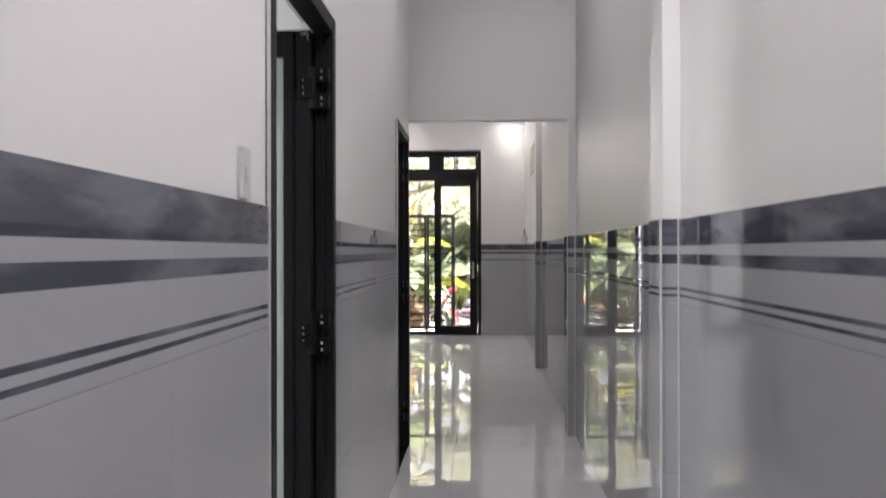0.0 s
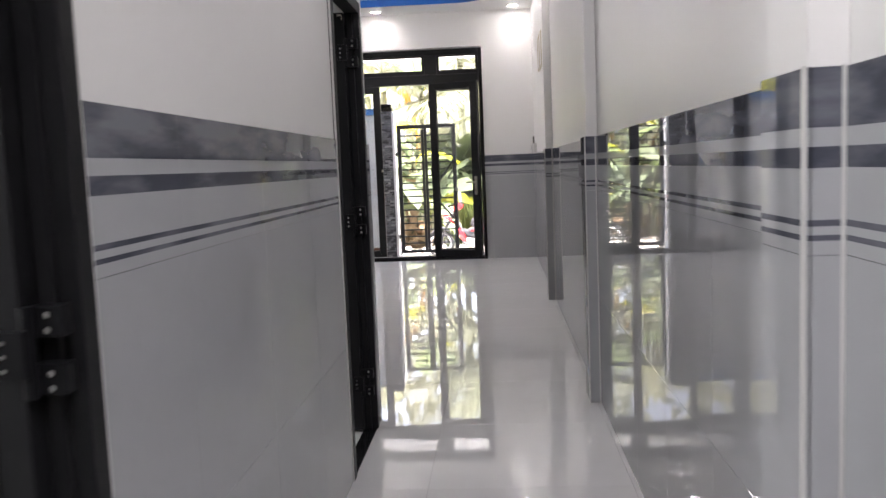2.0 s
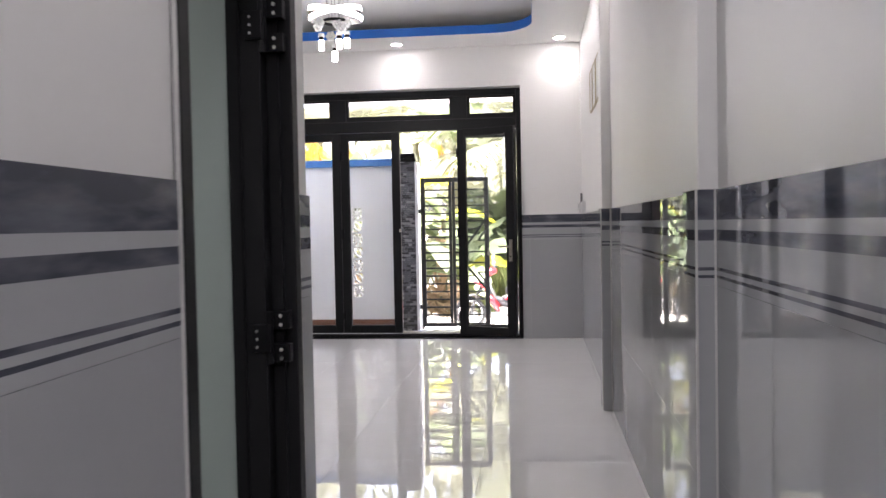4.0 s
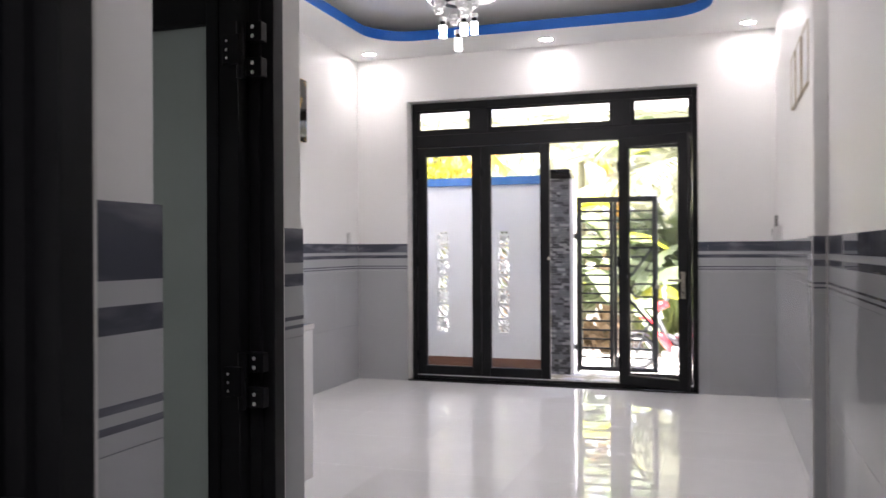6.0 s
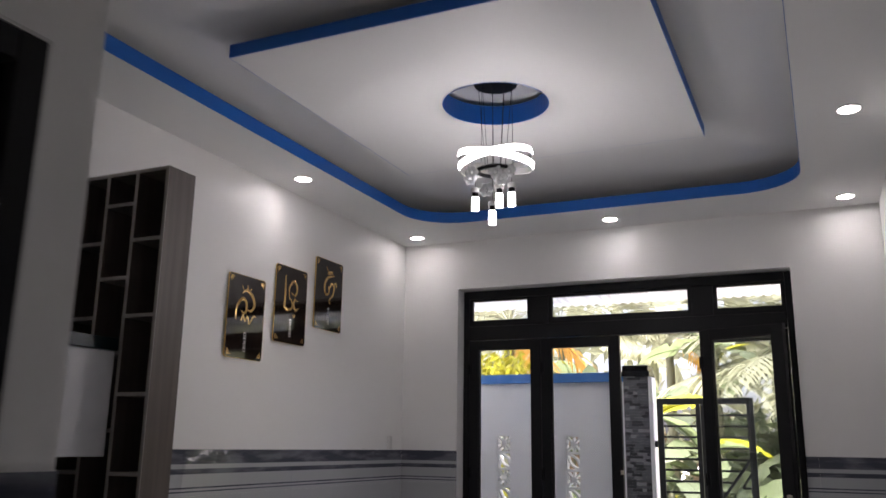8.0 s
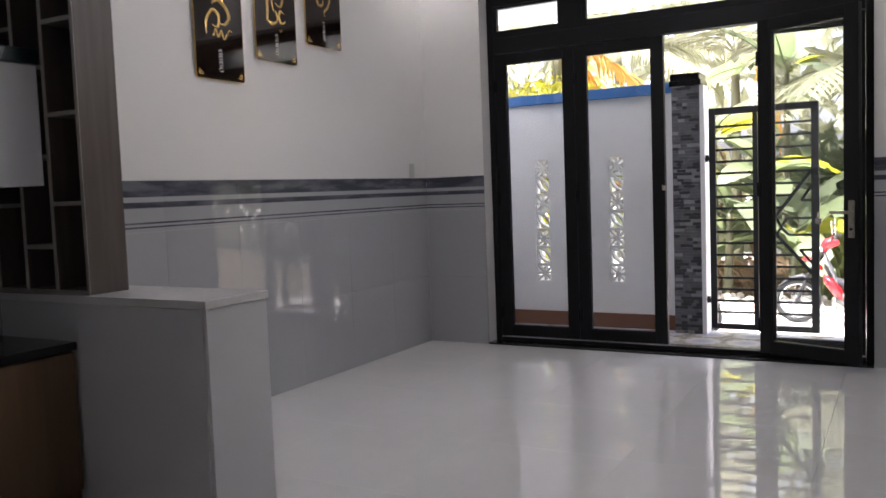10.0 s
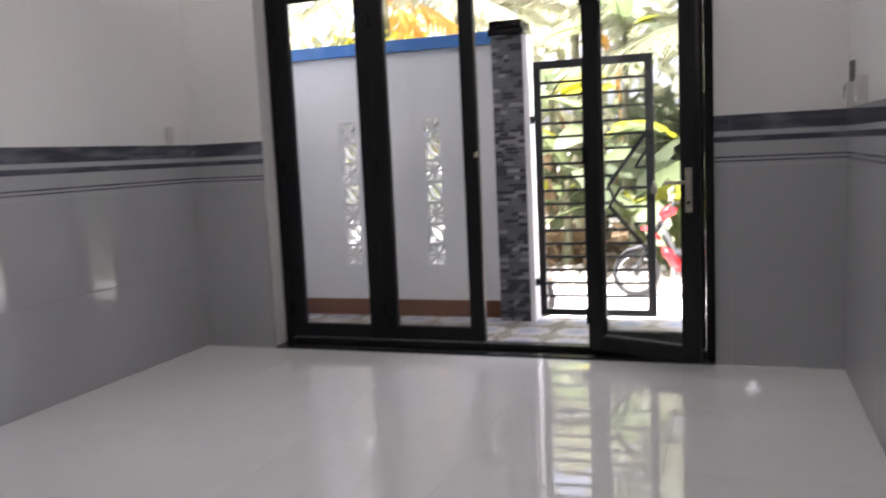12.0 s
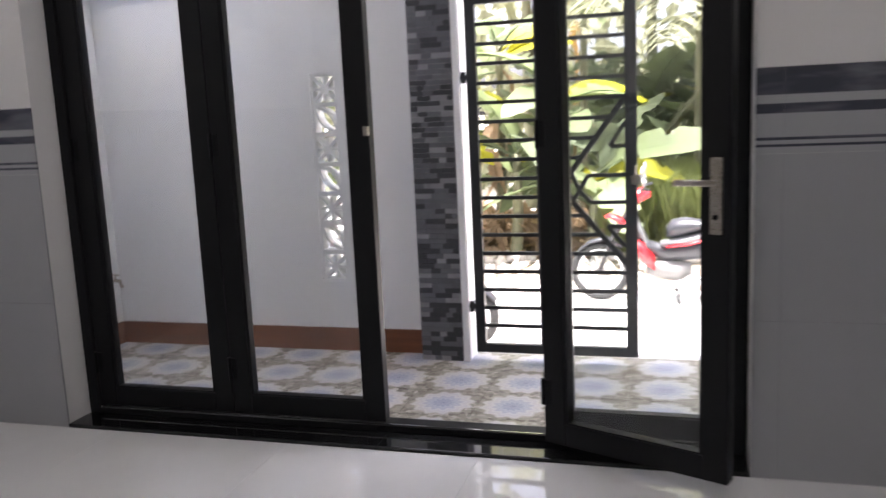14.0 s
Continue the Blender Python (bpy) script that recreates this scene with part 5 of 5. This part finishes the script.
# ---- motorbikes ----
def wheel(parent, x, y, z, r, spokes=18):
    bm = bmesh.new()
    m3 = Matrix.Rotation(radians(90), 3, "X")
    torus(bm, (x, y, z), m3, r - 0.03, 0.032, 40, 10)
    w = part("tyre", bm, RUBBER, parent, smooth=True)
    bm = bmesh.new()
    torus(bm, (x, y, z), m3, r - 0.065, 0.011, 36, 8)
    part("rim", bm, CHROME, w, smooth=True)
    bm = bmesh.new()
    rod(bm, (x, y - 0.05, z), (x, y + 0.05, z), 0.04)
    part("hub", bm, ENGINE, w)
    bm = bmesh.new()
    for i in range(spokes):
        a = 2 * math.pi * i / spokes
        rod(bm, (x + 0.035 * math.cos(a + 0.4), y + (0.03 if i % 2 else -0.03), z + 0.035 * math.sin(a + 0.4)), (x + (r - 0.07) * math.cos(a), y, z + (r - 0.07) * math.sin(a)), 0.002, sides=5)
    part("spokes", bm, CHROME, w)
    return w


def tube(bm, pts, r, sides=8):
    for a, b in zip(pts, pts[1:]):
        rod(bm, a, b, r, sides=sides)
    return bm


def loft(sections):
    """A closed body through elliptical sections (x, y, z, half width, half height)."""
    bm = bmesh.new()
    rings = []
    for x, y, z, w, h in sections:
        rings.append([bm.verts.new((x, y + w * math.cos(2 * math.pi * k / 12), z + h * math.sin(2 * math.pi * k / 12))) for k in range(12)])
    for p, q in zip(rings, rings[1:]):
        for k in range(12):
            bm.faces.new((p[k], q[k], q[(k + 1) % 12], p[(k + 1) % 12]))
    bm.faces.new(rings[0])
    bm.faces.new(rings[-1])
    return bm


bike = thing("motorbike", (-0.50, 17.22, -0.5), "black, silver and red motorbike parked on its stand in the lane", "motorbike")
wheel(bike, 0, 0, 0.27, 0.27)
wheel(bike, 1.2, 0, 0.27, 0.27)
bm = bmesh.new()
for s in (-0.07, 0.07):
    tube(bm, [(0, s, 0.27), (0.13, s, 0.62)], 0.018)
rod(bm, (0.13, 0, 0.6), (0.34, 0, 0.94), 0.03)
part("fork", bm, RUBBER, bike)
part("front_fender", loft([(-0.22, 0, 0.44, 0.05, 0.01), (-0.1, 0, 0.54, 0.065, 0.02), (0.06, 0, 0.58, 0.065, 0.025), (0.2, 0, 0.5, 0.05, 0.02)]), SEAT, bike, "black front fender", True)
part("headlight_cowl", loft([(0.26, 0, 0.92, 0.05, 0.04), (0.30, 0, 0.94, 0.10, 0.08), (0.38, 0, 0.98, 0.09, 0.07), (0.46, 0, 0.98, 0.04, 0.03)]), RED, bike, "red headlight cowl", True)
bm = bmesh.new()
ball(bm, (0.28, 0, 0.915), 0.06, (0.5, 1.2, 0.8), 8)
part("headlight", bm, CRYSTAL, bike, "clear headlight", True)
part("front_panel", loft([(0.05, 0, 0.78, 0.03, 0.015), (0.10, 0, 0.79, 0.08, 0.03), (0.2, 0, 0.74, 0.09, 0.04), (0.28, 0, 0.66, 0.05, 0.03)]), RED, bike, "small red front panel", True)
part("leg_shield", loft([(0.30, 0, 0.86, 0.09, 0.03), (0.34, 0, 0.74, 0.15, 0.05), (0.42, 0, 0.56, 0.14, 0.06), (0.48, 0, 0.36, 0.08, 0.04)]), SILVER, bike, "silver-grey leg shield", True)
part("shield_flash", loft([(0.30, -0.10, 0.56, 0.07, 0.05), (0.40, -0.11, 0.46, 0.08, 0.10), (0.50, -0.09, 0.36, 0.05, 0.07)]), RED, bike, "red flash on the leg shield", True)
part("inner_panel", loft([(0.3, 0, 0.70, 0.08, 0.03), (0.42, 0, 0.50, 0.07, 0.07), (0.6, 0, 0.44, 0.07, 0.08), (0.85, 0, 0.48, 0.09, 0.1), (1.2, 0, 0.5, 0.06, 0.06)]), SEAT, bike, "black centre panel", True)
part("seat", loft([(0.60, 0, 0.64, 0.06, 0.05), (0.65, 0, 0.67, 0.11, 0.085), (0.76, 0, 0.69, 0.13, 0.085), (0.9, 0, 0.70, 0.13, 0.05), (1.1, 0, 0.75, 0.12, 0.045), (1.28, 0, 0.78, 0.06, 0.02)]), SEAT, bike, "dark grey vinyl seat", True)
part("side_cover", loft([(0.55, 0, 0.53, 0.08, 0.03), (0.75, 0, 0.56, 0.13, 0.05), (1.0, 0, 0.62, 0.12, 0.06), (1.4, 0, 0.74, 0.04, 0.03)]), SILVER, bike, "silver-grey side cover", True)
part("side_stripe", loft([(0.6, -0.1, 0.51, 0.02, 0.012), (0.8, -0.125, 0.54, 0.015, 0.014), (1.1, -0.11, 0.62, 0.012, 0.012)]), RED, bike, "red stripe", True)
part("engine", loft([(0.42, 0, 0.30, 0.05, 0.05), (0.52, 0, 0.30, 0.1, 0.09), (0.7, 0, 0.28, 0.12, 0.10), (0.82, 0, 0.30, 0.06, 0.06)]), ENGINE, bike, "grey cast engine", True)
bm = bmesh.new()
rod(bm, (0.6, -0.13, 0.16), (1.35, -0.15, 0.3), 0.035, 0.05, sides=14)
part("exhaust", bm, CHROME, bike, "chrome exhaust")
bm = bmesh.new()
tube(bm, [(0.46, -0.34, 1.05), (0.41, -0.2, 1.05), (0.37, 0, 1.0), (0.41, 0.2, 1.05), (0.46, 0.34, 1.05)], 0.014)
part("handlebar", bm, RUBBER, bike)
for s in (-1, 1):
    bm = bmesh.new()
    tube(bm, [(0.41, 0.2 * s, 1.05), (0.40, 0.27 * s, 1.18)], 0.006)
    ball(bm, (0.40, 0.28 * s, 1.22), 0.05, (0.3, 0.9, 0.75), 7)
    part("mirror", bm, CHROME, bike, "rear-view mirror", True)
bm = bmesh.new()
tube(bm, [(0.66, -0.08, 0.2), (0.72, -0.2, 0.005)], 0.01)
tube(bm, [(0.66, 0.08, 0.2), (0.72, 0.2, 0.005)], 0.01)
part("stand", bm, RUBBER, bike)
part("rear_fender", loft([(1.15, 0, 0.56, 0.05, 0.02), (1.3, 0, 0.56, 0.06, 0.03), (1.48, 0, 0.44, 0.05, 0.02)]), SEAT, bike, "", True)

scooter = thing("scooter", (-1.19, 14.98, -0.337), "dark scooter parked behind the gate pillar", "scooter", turn=172)
wheel(scooter, 0, 0, 0.22, 0.22, 10)
part("front_fender", loft([(-0.2, 0, 0.34, 0.04, 0.01), (-0.08, 0, 0.45, 0.07, 0.02), (0.08, 0, 0.46, 0.07, 0.02), (0.2, 0, 0.36, 0.05, 0.015)]), SEAT, scooter, "black front fender", True)
bm = bmesh.new()
for s in (-0.07, 0.07):
    tube(bm, [(0, s, 0.22), (0.12, s, 0.6)], 0.016)
part("fork", bm, CHROME, scooter)
part("body", loft([(0.1, 0, 0.8, 0.08, 0.06), (0.16, 0, 0.62, 0.16, 0.12), (0.26, 0, 0.36, 0.14, 0.12), (0.6, 0, 0.24, 0.12, 0.05), (0.8, 0, 0.4, 0.13, 0.16), (1.2, 0, 0.5, 0.12, 0.15), (1.5, 0, 0.62, 0.04, 0.04)]), PLASTIC, scooter, "pale scooter body", True)
part("seat", loft([(0.72, 0, 0.66, 0.06, 0.02), (0.85, 0, 0.7, 0.12, 0.04), (1.3, 0, 0.72, 0.11, 0.04), (1.42, 0, 0.74, 0.03, 0.01)]), SEAT, scooter, "dark vinyl seat", True)
wheel(scooter, 1.25, 0, 0.22, 0.22, 10)
bm = bmesh.new()
tube(bm, [(0.18, -0.3, 0.98), (0.12, 0, 0.94), (0.18, 0.3, 0.98)], 0.014)
rod(bm, (0.12, 0, 0.6), (0.13, 0, 0.94), 0.025)
part("handlebar", bm, RUBBER, scooter)


# ---- tiles of walls and floors ----
tile_meshes = {}
TILE_W = 0.571
ROWS_Z = ((0.001, 0.5542, 0), (0.555, 1.1092, 0), (1.11, 1.384, 1))


def tile_mesh(w, h, mat, thick=SKIN):
    key = (round(w, 3), round(h, 3), mat.name, thick)
    if key not in tile_meshes:
        bm = bmesh.new()
        c = 0.0006
        v = [bm.verts.new(p) for p in ((0, -0.003, 0), (w, -0.003, 0), (w, -0.003, h), (0, -0.003, h), (0, thick - c, 0), (w, thick - c, 0), (w, thick - c, h), (0, thick - c, h), (c, thick, c), (w - c, thick, c), (w - c, thick, h - c), (c, thick, h - c))]
        for q in ((0, 1, 5, 4), (1, 2, 6, 5), (2, 3, 7, 6), (3, 0, 4, 7), (4, 5, 9, 8), (5, 6, 10, 9), (6, 7, 11, 10), (7, 4, 8, 11), (8, 9, 10, 11), (3, 2, 1, 0)):
            bm.faces.new([v[i] for i in q])
        tile_meshes[key] = mesh_of("tile", bm, mat)
    return tile_meshes[key]


def tile_run(parent, x, y, turn, length, first=TILE_W, gap=0.0006):
    """Three courses of tiles from (x, y) along the wall; the wall's front lies to the left of the way, at its skin."""
    a = 0.0
    w = first
    while a < length - 0.004:
        w = min(w, length - a)
        for z0, z1, kind in ROWS_Z:
            ob = new("border_tile" if kind else "tile", tile_mesh(w - gap, z1 - z0, BORDER if kind else TILE))
            ob.parent = parent
            ob.matrix_basis = Matrix.Translation((x, y, z0)) @ Matrix.Rotation(radians(turn), 4, "Z") @ Matrix.Translation((a, 0, 0))
        a += w
        w = TILE_W


S = SKIN
# way turned 90: runs along +y, its front looks to -x ... turned -90: runs along -y, its front looks to +x
tile_run(wall_left, -S, 1.572, -90, 4.572, 0.59)
tile_run(wall_left, -S, 4.439, -90, 2.011, 0.49)
tile_run(wall_left, -S, MOUTH, -90, MOUTH - 5.183)
tile_run(wall_step, RECESS - S, MOUTH, 0, -RECESS + S)
tile_run(wall_recess, RECESS - S, 5.462, -90, 5.462 - MOUTH - 0.012)
tile_run(wall_recess, RECESS - S, KITCHEN, -90, KITCHEN - 6.283)
tile_run(wall_kitchen, WEST, KITCHEN, 0, RECESS - WEST - S)
y = -3.0
for wall, y0, y1, out in PILASTERS:
    tile_run(wall_right, RIGHT + S, y, 90, y0 - y)
    tile_run(wall, RIGHT + S, y0 + S, 180, out)
    tile_run(wall, RIGHT - out + S, y0, 90, y1 - y0)
    tile_run(wall, RIGHT - out + S, y1 - S, 0, out)
    y = y1
tile_run(wall_right, RIGHT + S, y, 90, FRONT - y)
tile_run(wall_west, WEST - S, FRONT, -90, FRONT - KITCHEN - 0.01)
tile_run(wall_front, OPEN0, FRONT + S, 180, OPEN0 - WEST)
tile_run(wall_front, RIGHT, FRONT + S, 180, RIGHT - OPEN1)

PITCH = 0.8
nx, ny = 6, 20
for i in range(nx):
    for j in range(ny):
        x0, y0 = WEST - 0.005 + i * PITCH, FRONT - 0.002 - (j + 1) * PITCH
        w = min(PITCH, 1.135 - x0)
        if w < 0.02 or y0 + PITCH < -3.0:
            continue
        ob = new("floor_tile", tile_mesh(w - 0.0006, PITCH - 0.0006, FLOOR_TILE, 0.006))
        ob.parent = floor
        ob.matrix_basis = Matrix(((1, 0, 0, x0), (0, 0, 1, y0), (0, 1, 0, -0.006), (0, 0, 0, 1)))

bm = bmesh.new()
hp = PORCH_PITCH / 2 - 0.001
box(bm, -hp, -hp, -0.006, hp, hp, 0.0)
porch_mesh = mesh_of("tile", bm, PORCH)
x0 = -0.87
for i in range(-7, 7):
    for j in range(4):
        cx, cy = x0 + i * PORCH_PITCH, OUT + 0.178 + j * PORCH_PITCH
        if -3.3 < cx < 1.3:
            ob = new("tile", porch_mesh)
            ob.parent = yard_floor
            ob.matrix_basis = pose(cx, cy, YARD)
